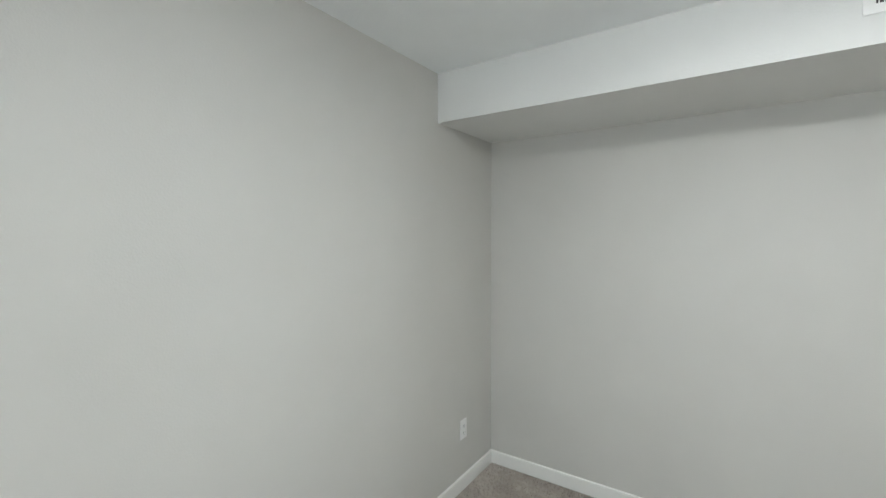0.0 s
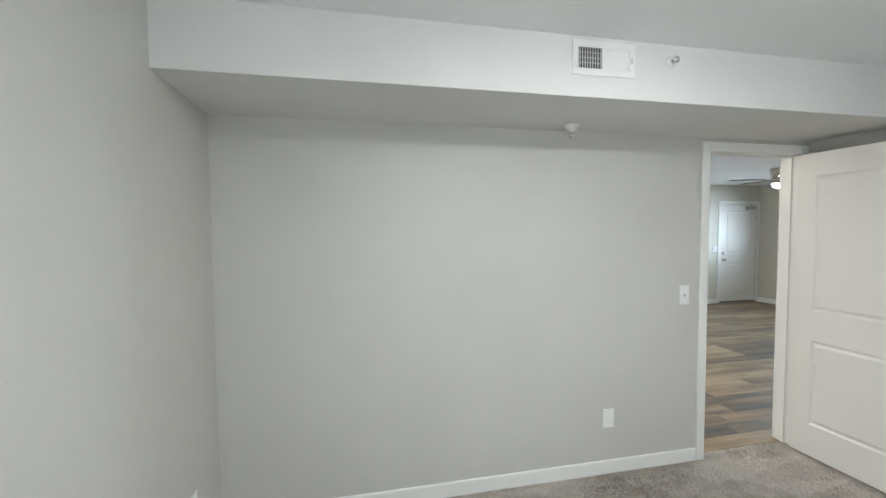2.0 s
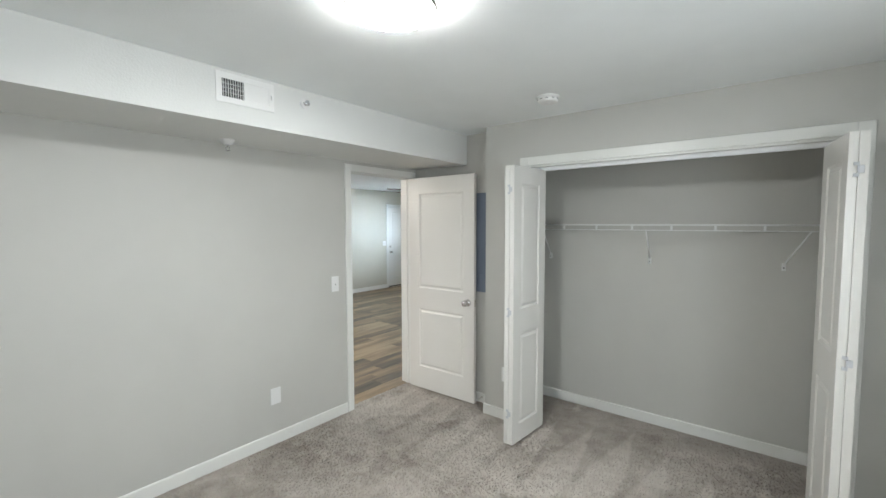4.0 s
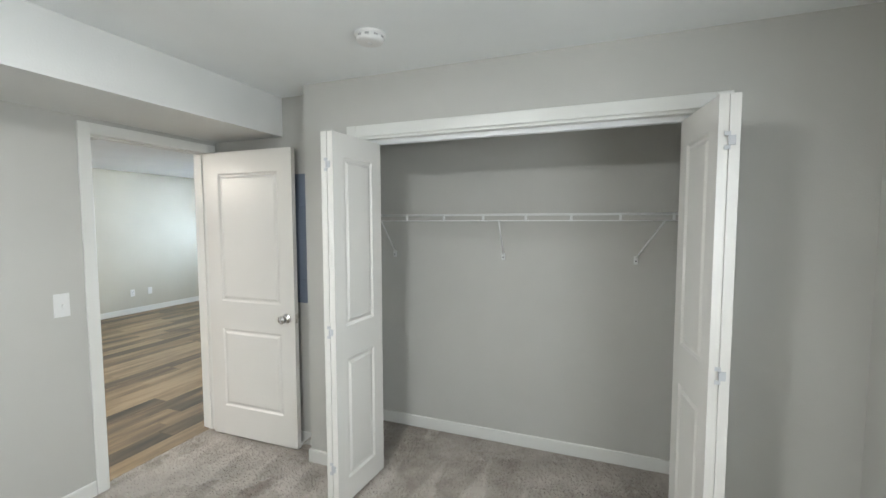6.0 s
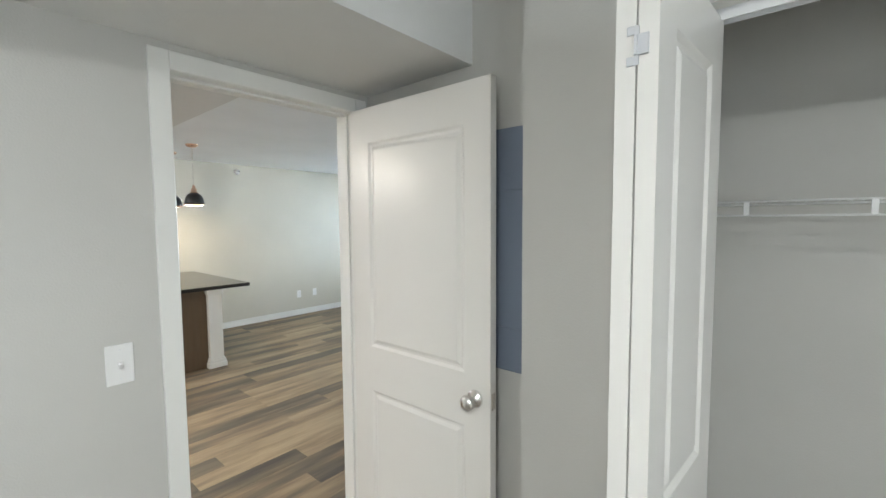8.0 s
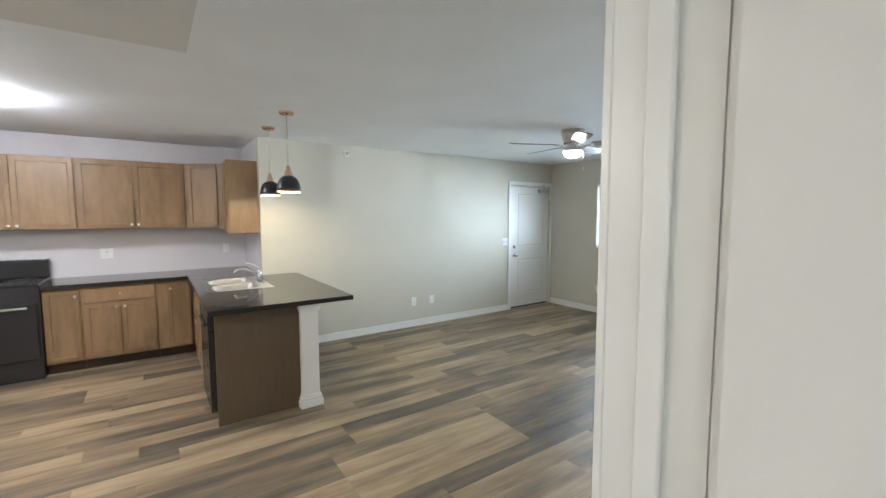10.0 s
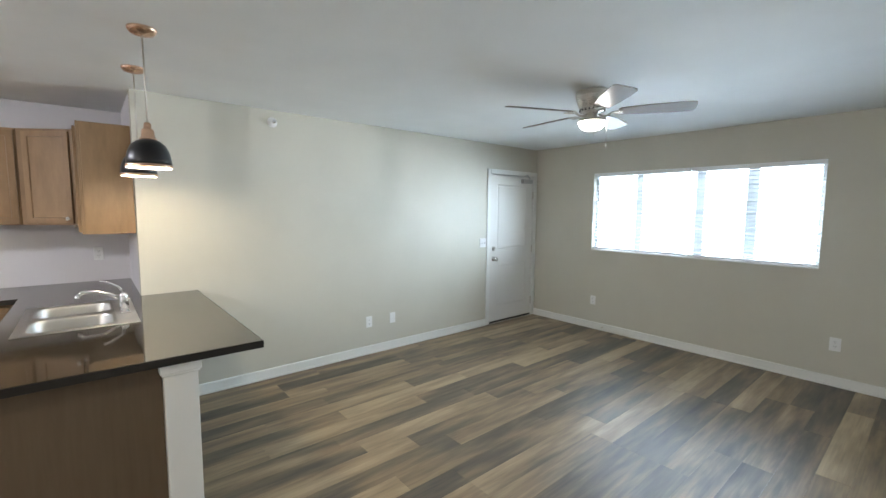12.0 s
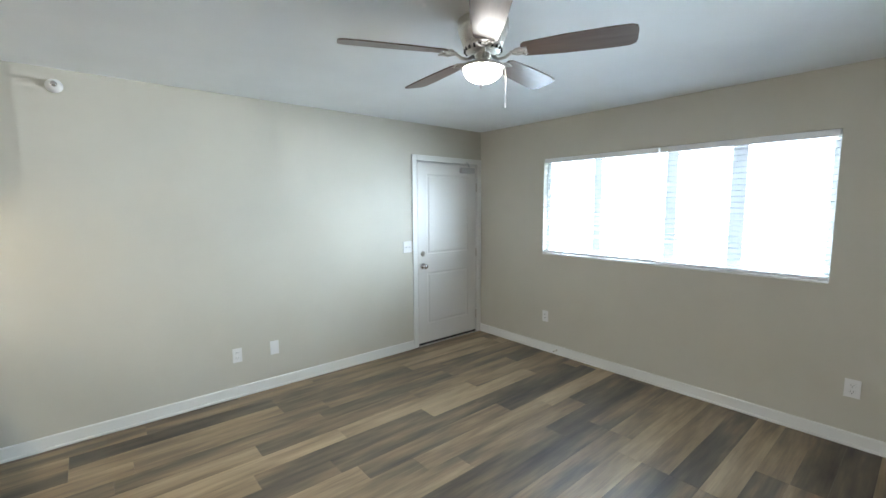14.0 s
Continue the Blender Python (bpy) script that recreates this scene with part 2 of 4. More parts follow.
GLASS = glass_mat()
VINYLF = plain("white_vinyl_frame", (0.80, 0.81, 0.82), 0.35)
BLADE_T = wood("blade_wood", (0.115, 0.078, 0.062), (0.175, 0.125, 0.100), "X", 0.3, 10)
LED = glowing("led_diffuser", (0.965, 1.0, 1.0), 150.0)
LEDSIDE = glowing("led_side", (0.99, 1.0, 1.0), 56.0)
BOWL = glowing("lit_glass_bowl", (1.0, 0.98, 0.95), 46.0)
BULB = glowing("lit_bulb", (1.0, 0.88, 0.68), 60.0)
CONCRETE = painted("concrete", (0.36, 0.35, 0.33), 0.9, 0.5, 60, 0.1)

# ---------------------------------------------------------------- mesh helpers


def box(bm, x0, x1, y0, y1, z0, z1):
    v = bmesh.ops.create_cube(bm, size=1)["verts"]
    bmesh.ops.transform(bm, verts=v, matrix=Matrix.Translation(((x0 + x1) / 2, (y0 + y1) / 2, (z0 + z1) / 2)) @ Matrix.Diagonal((x1 - x0, y1 - y0, z1 - z0, 1)))
    return v


def slab(x0, x1, y0, y1, z0, z1, bev=0.0, seg=1):
    bm = bmesh.new()
    box(bm, x0, x1, y0, y1, z0, z1)
    if bev:
        bmesh.ops.bevel(bm, geom=bm.edges[:], offset=bev, segments=seg, affect="EDGES", profile=0.5)
    return bm


def boxes(*bs, bev=0.0):
    bm = bmesh.new()
    for b in bs:
        one = slab(*b, bev=bev)
        me = bpy.data.meshes.new("tmp")
        one.to_mesh(me)
        one.free()
        bm.from_mesh(me)
        bpy.data.meshes.remove(me)
    return bm


def lathe(profile, seg=32, at=(0, 0, 0), m=None):
    """Profile of (radius, z), turned round z."""
    bm = bmesh.new()
    rings = []
    for r, z in profile:
        if r < 1e-5:
            rings.append([bm.verts.new((0, 0, z))])
        else:
            rings.append([bm.verts.new((r * math.cos(2 * math.pi * k / seg), r * math.sin(2 * math.pi * k / seg), z)) for k in range(seg)])
    for a, b in zip(rings, rings[1:]):
        for k in range(seg):
            j = (k + 1) % seg
            if len(a) == 1:
                bm.faces.new((a[0], b[j], b[k]))
            elif len(b) == 1:
                bm.faces.new((a[k], a[j], b[0]))
            else:
                bm.faces.new((a[k], a[j], b[j], b[k]))
    bmesh.ops.recalc_face_normals(bm, faces=bm.faces)
    for f in bm.faces:
        f.smooth = True
    bm.transform(Matrix.Translation(at) @ (m or Matrix()))
    return bm


def tube(pts, r, seg=8):
    """A round bar along points."""
    bm = bmesh.new()
    pts = [Vector(p) for p in pts]
    rings = []
    for k, p in enumerate(pts):
        d = (pts[min(k + 1, len(pts) - 1)] - pts[max(k - 1, 0)]).normalized()
        u = d.cross(Vector((0.31, 0.17, 0.93))).normalized()
        w = d.cross(u)
        rings.append([bm.verts.new(p + r * (math.cos(2 * math.pi * a / seg) * u + math.sin(2 * math.pi * a / seg) * w)) for a in range(seg)])
    for a, b in zip(rings, rings[1:]):
        for k in range(seg):
            f = bm.faces.new((a[k], a[(k + 1) % seg], b[(k + 1) % seg], b[k]))
            f.smooth = True
    bm.faces.new(rings[0][::-1])
    bm.faces.new(rings[-1])
    bmesh.ops.recalc_face_normals(bm, faces=bm.faces)
    return bm


def join(*bms):
    out = bmesh.new()
    for b in bms:
        me = bpy.data.meshes.new("tmp")
        b.to_mesh(me)
        b.free()
        out.from_mesh(me)
        bpy.data.meshes.remove(me)
    return out


def pierced(us, vs, holes, w0, w1, plane):
    """One slab in the plane "xy", "xz" or "yz", cut by the lines us and vs, with the cells in holes left open."""
    bm = bmesh.new()
    put = {"xy": lambda u, v, w: (u, v, w), "xz": lambda u, v, w: (u, w, v), "yz": lambda u, v, w: (w, u, v)}[plane]
    cells = {(i, j) for i in range(len(us) - 1) for j in range(len(vs) - 1)} - set(holes)
    made = {}

    def vert(i, j, k):
        if (i, j, k) not in made:
            made[i, j, k] = bm.verts.new(put(us[i], vs[j], (w0, w1)[k]))
        return made[i, j, k]

    for i, j in cells:
        for k in (0, 1):
            bm.faces.new([vert(i + a, j + b, k) for a, b in ((0, 0), (1, 0), (1, 1), (0, 1))])
        for di, dj, a, b in ((-1, 0, (0, 0), (0, 1)), (1, 0, (1, 0), (1, 1)), (0, -1, (0, 0), (1, 0)), (0, 1, (0, 1), (1, 1))):
            if (i + di, j + dj) not in cells:
                p, q = (i + a[0], j + a[1]), (i + b[0], j + b[1])
                bm.faces.new((vert(*p, 0), vert(*q, 0), vert(*q, 1), vert(*p, 1)))
    bmesh.ops.recalc_face_normals(bm, faces=bm.faces)
    return bm


def mesh_of(name, bm, material):
    me = bpy.data.meshes.new(name)
    bm.to_mesh(me)
    bm.free()
    me.materials.append(material)
    return me


def part(name, bm, material, parent, label=""):
    ob = new(name, mesh_of(name, bm, material))
    ob.parent = parent
    return tagged(ob, label)


def thing(name, m, label, category, group=""):
    ob = new(name)
    ob.empty_display_size = 0.1
    ob.matrix_world = m
    return tagged(ob, label, category, group)


def solid(name, bm, material, label, category, kind="", group=""):
    return tagged(new(name, mesh_of(name, bm, material)), label, category, group, kind)


def structure(name, bm, material, label, category):
    return solid(name, bm, material, label, category, "structure")


def panelled(w, h, t, panels, both=True, recess=0.009):
    """A moulded slab from (0,0,0) to (w,t,h) with sunk and raised panels [(x0,x1,z0,z1)], on y=0 and y=t."""
    xs = sorted({0, w, *[p[0] for p in panels], *[p[1] for p in panels]})
    zs = sorted({0, h, *[p[2] for p in panels], *[p[3] for p in panels]})
    bm = bmesh.new()
    sunk = []
    for y, flip in ((0, False), (t, True)):
        g = {(x, z): bm.verts.new((x, y, z)) for x in xs for z in zs}
        for xa, xb in zip(xs, xs[1:]):
            for za, zb in zip(zs, zs[1:]):
                q = [g[xa, za], g[xb, za], g[xb, zb], g[xa, zb]]
                f = bm.faces.new(q[::-1] if flip else q)
                if (both or not flip) and any(p[0] <= xa and xb <= p[1] and p[2] <= za and zb <= p[3] for p in panels):
                    sunk.append(f)
    bm.verts.ensure_lookup_table()
    find = {(round(v.co.x, 5), round(v.co.y, 5), round(v.co.z, 5)): v for v in bm.verts}
    key = lambda x, y, z: find[round(x, 5), round(y, 5), round(z, 5)]
    for xa, xb in zip(xs, xs[1:]):
        bm.faces.new((key(xa, 0, 0), key(xa, t, 0), key(xb, t, 0), key(xb, 0, 0)))
        bm.faces.new((key(xa, 0, h), key(xb, 0, h), key(xb, t, h), key(xa, t, h)))
    for za, zb in zip(zs, zs[1:]):
        bm.faces.new((key(0, 0, za), key(0, 0, zb), key(0, t, zb), key(0, t, za)))
        bm.faces.new((key(w, 0, za), key(w, t, za), key(w, t, zb), key(w, 0, zb)))
    bmesh.ops.inset_individual(bm, faces=sunk, thickness=0.006, depth=-recess * 0.2)
    bmesh.ops.inset_individual(bm, faces=sunk, thickness=0.016, depth=-recess * 0.8)
    bmesh.ops.inset_individual(bm, faces=sunk, thickness=0.012, depth=0)
    bmesh.ops.inset_individual(bm, faces=sunk, thickness=0.022, depth=recess * 0.7)
    bmesh.ops.recalc_face_normals(bm, faces=bm.faces)
    return bm


def shaker(w, h, t, rail=0.055):
    """Flat recessed-panel cabinet door: front at y=0, from (0,0,0) to (w,t,h)."""
    bm = bmesh.new()
    box(bm, 0, w, 0, t, 0, h)
    f = min(bm.faces, key=lambda f: f.calc_center_median().y)
    bmesh.ops.inset_individual(bm, faces=[f], thickness=rail, depth=0)
    bmesh.ops.inset_individual(bm, faces=[f], thickness=0.006, depth=-0.008)
    bmesh.ops.recalc_face_normals(bm, faces=bm.faces)
    return bm

# ---------------------------------------------------------------- the shell
H = 2.40          # ceiling
SOFF = 2.140      # underside of the dropped bulkheads
XL, XC, XR = -2.98, 0.655, 0.823      # bedroom left wall, closet front wall, recess wall
YB = -3.70        # bedroom back wall
DX1, DH = 0.742, 2.052               # bedroom doorway, from x = 0
CY0, CY1, CH = -3.13, -1.318, 2.055  # closet opening
KX0, KY, LY, KX1, WX = -2.2, 5.83, 4.80, 1.27, 6.01
WY0, WY1, WZ0, WZ1 = 1.637, 3.883, 1.032, 2.017

structure("wall_door_side", pierced((XL - 0.12, -0.012, DX1 + 0.012, WX + 0.15), (0, DH + 0.012, H), {(1, 0)}, 0, 0.12, "xz"), WALL,
          "smooth greige painted bedroom wall with a doorway", "wall")
structure("wall_left", slab(XL - 0.12, XL, YB, 0, 0, H), WALL, "smooth greige painted bedroom wall", "wall")
structure("wall_recess", slab(XR, XR + 0.12, -0.935, 0, 0, H), WALL, "narrow greige wall behind the open bedroom door", "wall")
structure("wall_closet_front", pierced((YB, CY0, CY1, -0.935), (0, CH, H), {(1, 0)}, XC, XC + 0.12, "yz"), WALL,
          "greige wall with the wide closet opening", "wall")
structure("wall_closet_return", slab(XC + 0.12, 1.33, -1.055, -0.935, 0, H), WALL, "short greige wall between closet and recess", "wall")
structure("wall_closet_back", slab(1.33, 1.45, -3.47, -0.935, 0, H), WALL, "plain greige wall at the back of the closet", "wall")
structure("wall_closet_side", slab(XC + 0.12, 1.33, -3.47, -3.35, 0, H), WALL, "plain greige side wall of the closet", "wall")
BW = (-2.05, -0.65, 0.95, 2.05)
structure("wall_back", pierced((XL - 0.12, BW[0], BW[1], XC + 0.12), (0, BW[2], BW[3], H), {(1, 1)}, YB - 0.14, YB, "xz"), WALL,
          "greige bedroom wall with a window", "wall")
structure("bulkhead_bedroom", slab(XL, XR, -0.620, 0, SOFF, H), SOFFIT, "boxed-in white bulkhead along the bedroom wall", "bulkhead")
structure("ceiling_bedroom", slab(XL - 0.12, 1.45, YB - 0.14, 0.0, H, H + 0.12), CEIL, "flat white painted ceiling", "ceiling")

structure("wall_living_far", pierced((KX1, 5.038, 5.957, WX + 0.15), (0, 2.027, H), {(1, 0)}, LY, LY + 0.12, "xz"), LWALL,
          "long greige living room wall beside the kitchen", "wall")
structure("wall_kitchen_back", slab(KX0, KX1 + 0.12, KY, KY + 0.12, 0, H), KWALL, "greige wall behind the kitchen cabinets, cool lamplight put into its colour", "wall")
structure("wall_kitchen_wing", slab(KX1, KX1 + 0.12, LY + 0.12, KY, 0.0, H), KWALL, "greige return wall beside the sink, cool lamplight put into its colour", "wall")
structure("wall_kitchen_left", slab(KX0 - 0.12, KX0, 0.12, KY + 0.12, 0, H), KWALL, "plain wall closing the kitchen side", "wall")
structure("wall_window", pierced((0.12, WY0, WY1, LY), (0, WZ0, WZ1, H), {(1, 1)}, WX, WX + 0.15, "yz"), LWALL,
          "greige living room wall with a wide window", "wall")
structure("ceiling_living", slab(KX0 - 0.12, WX + 0.15, 0.0, KY + 0.12, H, H + 0.12), CEIL, "flat white painted ceiling", "ceiling")
structure("bulkhead_hall", pierced((KX0, -0.3, 0.42), (0.12, 1.645, 2.6), {(1, 1)}, SOFF, H, "xy"), SOFFIT, "dropped ceiling box over the hallway", "bulkhead")
structure("floor_base_living", slab(KX0, WX, 0.07, KY, -0.12, -0.007), TOE, "dark underlay beneath the plank floor", "floor")
structure("floor_base_bedroom", slab(XL, 1.33, YB, 0.07, -0.12, -0.012), CARPET, "carpet backing", "floor")
structure("ground", slab(-60, 80, -60, 60, -0.5, -0.3), CONCRETE, "pale concrete ground outside", "ground")


def baseboard(x0, y0, x1, y1, side, h=0.085, t=0.012):
    """A run along x or y; side: which way it stands off the wall."""
    bm = bmesh.new()
    if abs(x1 - x0) > abs(y1 - y0):
        box(bm, x0, x1, min(y0, y0 + side * t), max(y0, y0 + side * t), 0, h)
        top = [e for e in bm.edges if all(v.co.z > h - 1e-4 and abs(v.co.y - (y0 + side * t)) < 1e-4 for v in e.verts)]
    else:
        box(bm, min(x0, x0 + side * t), max(x0, x0 + side * t), y0, y1, 0, h)
        top = [e for e in bm.edges if all(v.co.z > h - 1e-4 and abs(v.co.x - (x0 + side * t)) < 1e-4 for v in e.verts)]
    bmesh.ops.bevel(bm, geom=top, offset=0.008, segments=2, affect="EDGES", profile=0.5)
    return structure("baseboard", bm, TRIM, "white painted baseboard along the wall", "baseboard")


baseboard(XL, 0, -0.066, 0, -1)
baseboard(XL, YB, XL, -0.012, 1)
baseboard(XR, -0.935, XR, -0.005, -1)
baseboard(XC, -1.253, XC, -0.935, -1)
baseboard(XC - 0.012, -0.935, XR, -0.935, 1)
baseboard(XC, YB, XC, CY0 - 0.07, -1)
baseboard(XL + 0.012, YB, XC - 0.012, YB, 1)
baseboard(1.33, -3.35, 1.33, -1.055, -1)
baseboard(XC + 0.12, -1.055, 1.318, -1.055, -1)
baseboard(XC + 0.12, -3.35, 1.318, -3.35, 1)
baseboard(KX1, LY, 4.985, LY, -1, 0.09, 0.014)
baseboard(WX, 0.134, WX, LY, -1, 0.09, 0.014)
baseboard(0.81, 0.12, WX - 0.014, 0.12, 1, 0.09, 0.014)


def shoe(x0, x1, y0, y1):
    return structure("shoe_moulding", slab(x0, x1, y0, y1, 0, 0.019, 0.006, 2), TRIM, "white shoe moulding along the plank floor", "trim")


shoe(1.40, 4.985, LY - 0.027, LY - 0.0142)
shoe(WX - 0.027, WX - 0.0142, 0.16, LY - 0.03)


def casing_y(name, x0, x1, h, y, side, label, w=0.062, t=0.015, jamb=None, foot=0.0):
    """Door casing on a wall facing y; side: the way it stands off. jamb: (ya, yb) of the lining."""
    a, b = sorted((y, y + side * t))
    ob = thing(name, Matrix(), label, "door frame")
    tagged(ob, kind="structure")
    part("casing", slab(x0 - w, x0, a, b, foot, h + w, 0.003), TRIM, ob)
    part("casing", slab(x1, x1 + w, a, b, foot, h + w, 0.003), TRIM, ob)
    part("casing", slab(x0, x1, a, b, h, h + w, 0.003), TRIM, ob)
    if jamb:
        ya, yb = jamb
        part("jamb", slab(x0 - 0.012, x0, ya, yb, 0, h), TRIM, ob)
        part("jamb", slab(x1, x1 + 0.012, ya, yb, 0, h), TRIM, ob)
        part("jamb", slab(x0 - 0.012, x1 + 0.012, ya, yb, h, h + 0.012), TRIM, ob)
        ym = ya + 0.045
        part("stop", slab(x0, x0 + 0.009, ym, ym + 0.03, 0, h, 0.002), TRIM, ob)
        part("stop", slab(x1 - 0.009, x1, ym, ym + 0.03, 0, h, 0.002), TRIM, ob)
        part("stop", slab(x0 + 0.009, x1 - 0.009, ym, ym + 0.03, h - 0.009, h, 0.002), TRIM, ob)
    return ob


casing_y("door_frame", 0, DX1, DH, 0, -1, "white painted door casing of the bedroom doorway", jamb=(0.0, 0.12))
casing_y("door_frame", 0, DX1, DH, 0.12, 1, "white painted casing on the living room side of the doorway")
casing_y("door_frame", 5.05, 5.945, 2.015, LY, -1, "white painted casing of the entry door", jamb=(LY, LY + 0.12))

frame_c = thing("closet_frame", Matrix(), "white painted casing round the closet opening", "door frame")
tagged(frame_c, kind="structure")
part("casing", slab(XC - 0.015, XC, CY1, CY1 + 0.065, 0, CH + 0.065, 0.003), TRIM, frame_c)
part("casing", slab(XC - 0.015, XC, CY0 - 0.065, CY0, 0, CH + 0.065, 0.003), TRIM, frame_c)
part("casing", slab(XC - 0.015, XC, CY0, CY1, CH, CH + 0.065, 0.003), TRIM, frame_c)
part("jamb", slab(XC, XC + 0.12, CY1 - 0.014, CY1, 0, CH), TRIM, frame_c)
part("jamb", slab(XC, XC + 0.12, CY0, CY0 + 0.014, 0, CH), TRIM, frame_c)
part("jamb", slab(XC, XC + 0.12, CY0 + 0.014, CY1 - 0.014, CH - 0.014, CH), TRIM, frame_c)
part("track", boxes((XC + 0.045, XC + 0.05, CY0 + 0.02, CY1 - 0.02, CH - 0.04, CH - 0.014), (XC + 0.075, XC + 0.08, CY0 + 0.02, CY1 - 0.02, CH - 0.04, CH - 0.014),
                    (XC + 0.05, XC + 0.075, CY0 + 0.02, CY1 - 0.02, CH - 0.018, CH - 0.0145)), VINYLF, frame_c, "white metal sliding track")

# ---------------------------------------------------------------- bedroom door


def knob_bm(at, way):
    """Round door knob with rose, pointing along way."""
    turn = Vector(way).to_track_quat("Z", "Y").to_matrix().to_4x4()
    return lathe([(0, 0), (0.032, 0), (0.033, 0.004), (0.030, 0.010), (0.014, 0.014), (0.011, 0.030), (0.016, 0.036), (0.026, 0.042), (0.0285, 0.052), (0.026, 0.060), (0.016, 0.066), (0, 0.068)], 28, at, turn)


DW = 0.752
door = thing("bedroom_door", pose(0.705, -0.024, 0.012, 0, 0, -89.2), "open white two-panel moulded bedroom door", "door")
leaf = part("door_leaf", panelled(DW, 2.034, 0.035, [(0.115, DW - 0.115, 0.215, 0.785), (0.115, DW - 0.115, 0.985, 1.885)]), DOORW, door)
part("knob", knob_bm((DW - 0.065, 0.0, 0.900), (0, -1, 0)), SATIN, leaf, "round brushed nickel knob")
part("knob", knob_bm((DW - 0.065, 0.035, 0.900), (0, 1, 0)), SATIN, leaf, "round brushed nickel knob")
part("latch", slab(DW - 0.001, DW + 0.0015, 0.006, 0.029, 0.870, 0.930), NICKEL, leaf, "brushed nickel latch plate")
for z in (0.25, 1.0, 1.75):
    part("hinge", lathe([(0, 0), (0.006, 0), (0.006, 0.09), (0, 0.09)], 10, (-0.004, 0.038, z)), NICKEL, leaf)


# ---------------------------------------------------------------- closet
def bifold(at, angles, mirror):
    """Two narrow leaves folded back to back, standing out of the opening."""
    ob = thing("bifold_door", pose(*at), "folded-open white two-panel bifold closet door", "closet door", "closet doors")
    w, h, t = 0.435, 2.0, 0.034
    fold = sum(y + w * math.sin(radians(a - 180)) * -1 for y, a in angles) / 2 - t / 2
    for k, (y, ang) in enumerate(angles):
        lf = part("door_leaf", panelled(w, h, t, [(0.09, w - 0.09, 0.13, 0.80), (0.09, w - 0.09, 0.98, 1.88)], recess=0.010), DOORW, ob)
        lf.matrix_basis = pose(0, y, 0, 0, 0, ang)
        if k == 1:
            part("knob", lathe([(0, 0), (0.008, 0), (0.007, 0.012), (0.013, 0.018), (0.015, 0.025), (0.012, 0.031), (0, 0.033)], 20, (w - 0.05, 0 if mirror < 0 else t, 0.885),
                               Vector((0, mirror, 0)).to_track_quat("Z", "Y").to_matrix().to_4x4()), PLASTIC, lf, "small white round knob")
    for z in (0.19, 0.93, 1.80):
        hg = boxes((-w - 0.004, -w - 0.0005, -0.004, 0.004, z, z + 0.066), (-w - 0.004, -w - 0.0005, 0.002, 0.016, z, z + 0.015), (-w - 0.004, -w - 0.0005, 0.002, 0.016, z + 0.051, z + 0.066),
                   (-w - 0.0055, -w - 0.0005, -0.020, 0.003, z + 0.016, z + 0.050), (-w - 0.009, -w - 0.001, -0.003, 0.003, z + 0.017, z + 0.049), bev=0.0006)
        hg.transform(Matrix.Translation((0.0, fold, 0)))
        part("hinge", hg, HINGE, ob, "steel fold hinge")
    return ob


bifold((XC + 0.075, -1.396, 0.02), [(0.056, 178.5), (0.0, 176.0)], -1)
bifold((XC + 0.075, -3.052, 0.02), [(-0.040, 181.5), (0.040, 187.5)], 1)

shelf = thing("wire_shelf", pose(0, 0, 0), "white vinyl-coated wire closet shelf on angled brackets", "closet shelf")
SX, SZ = 1.02, 1.605
for x, z in ((SX, SZ), (SX, SZ - 0.040), (1.315, SZ), (1.17, SZ - 0.006)):
    part("rail", tube([(x, -3.345, z), (x, -1.06, z)], 0.0035), WIRE, shelf)
for k in range(9):
    y = -1.20 - 0.262 * k
    part("upright", slab(SX - 0.003, SX + 0.003, y - 0.007, y + 0.007, SZ - 0.040, SZ, 0.001), WIRE, shelf)
part("wire_deck", join(*[tube([(SX, -1.085 - 0.0254 * k, SZ + 0.003), (1.32, -1.085 - 0.0254 * k, SZ + 0.003)], 0.0013, 4) for k in range(89)]), WIRE, shelf)
for y, lean in ((-1.215, 0.05), (-2.046, 0.035), (-2.875, 0.12)):
    br = part("bracket", join(tube([(SX + 0.005, y - lean, SZ - 0.038), (1.322, y, 1.335)], 0.005), slab(1.314, 1.329, y - 0.012, y + 0.012, 1.295, 1.345, 0.002)), WIRE, shelf, "white angled support brace")
    part("screw", lathe([(0, 0), (0.004, 0), (0.0035, 0.002), (0, 0.002)], 10, (1.314, y, 1.315), Vector((-1, 0, 0)).to_track_quat("Z", "Y").to_matrix().to_4x4()), SLOT, br)

# ---------------------------------------------------------------- wall plates and small fixtures
FACING = {"-y": 0, "+x": 90, "+y": 180, "-x": -90}


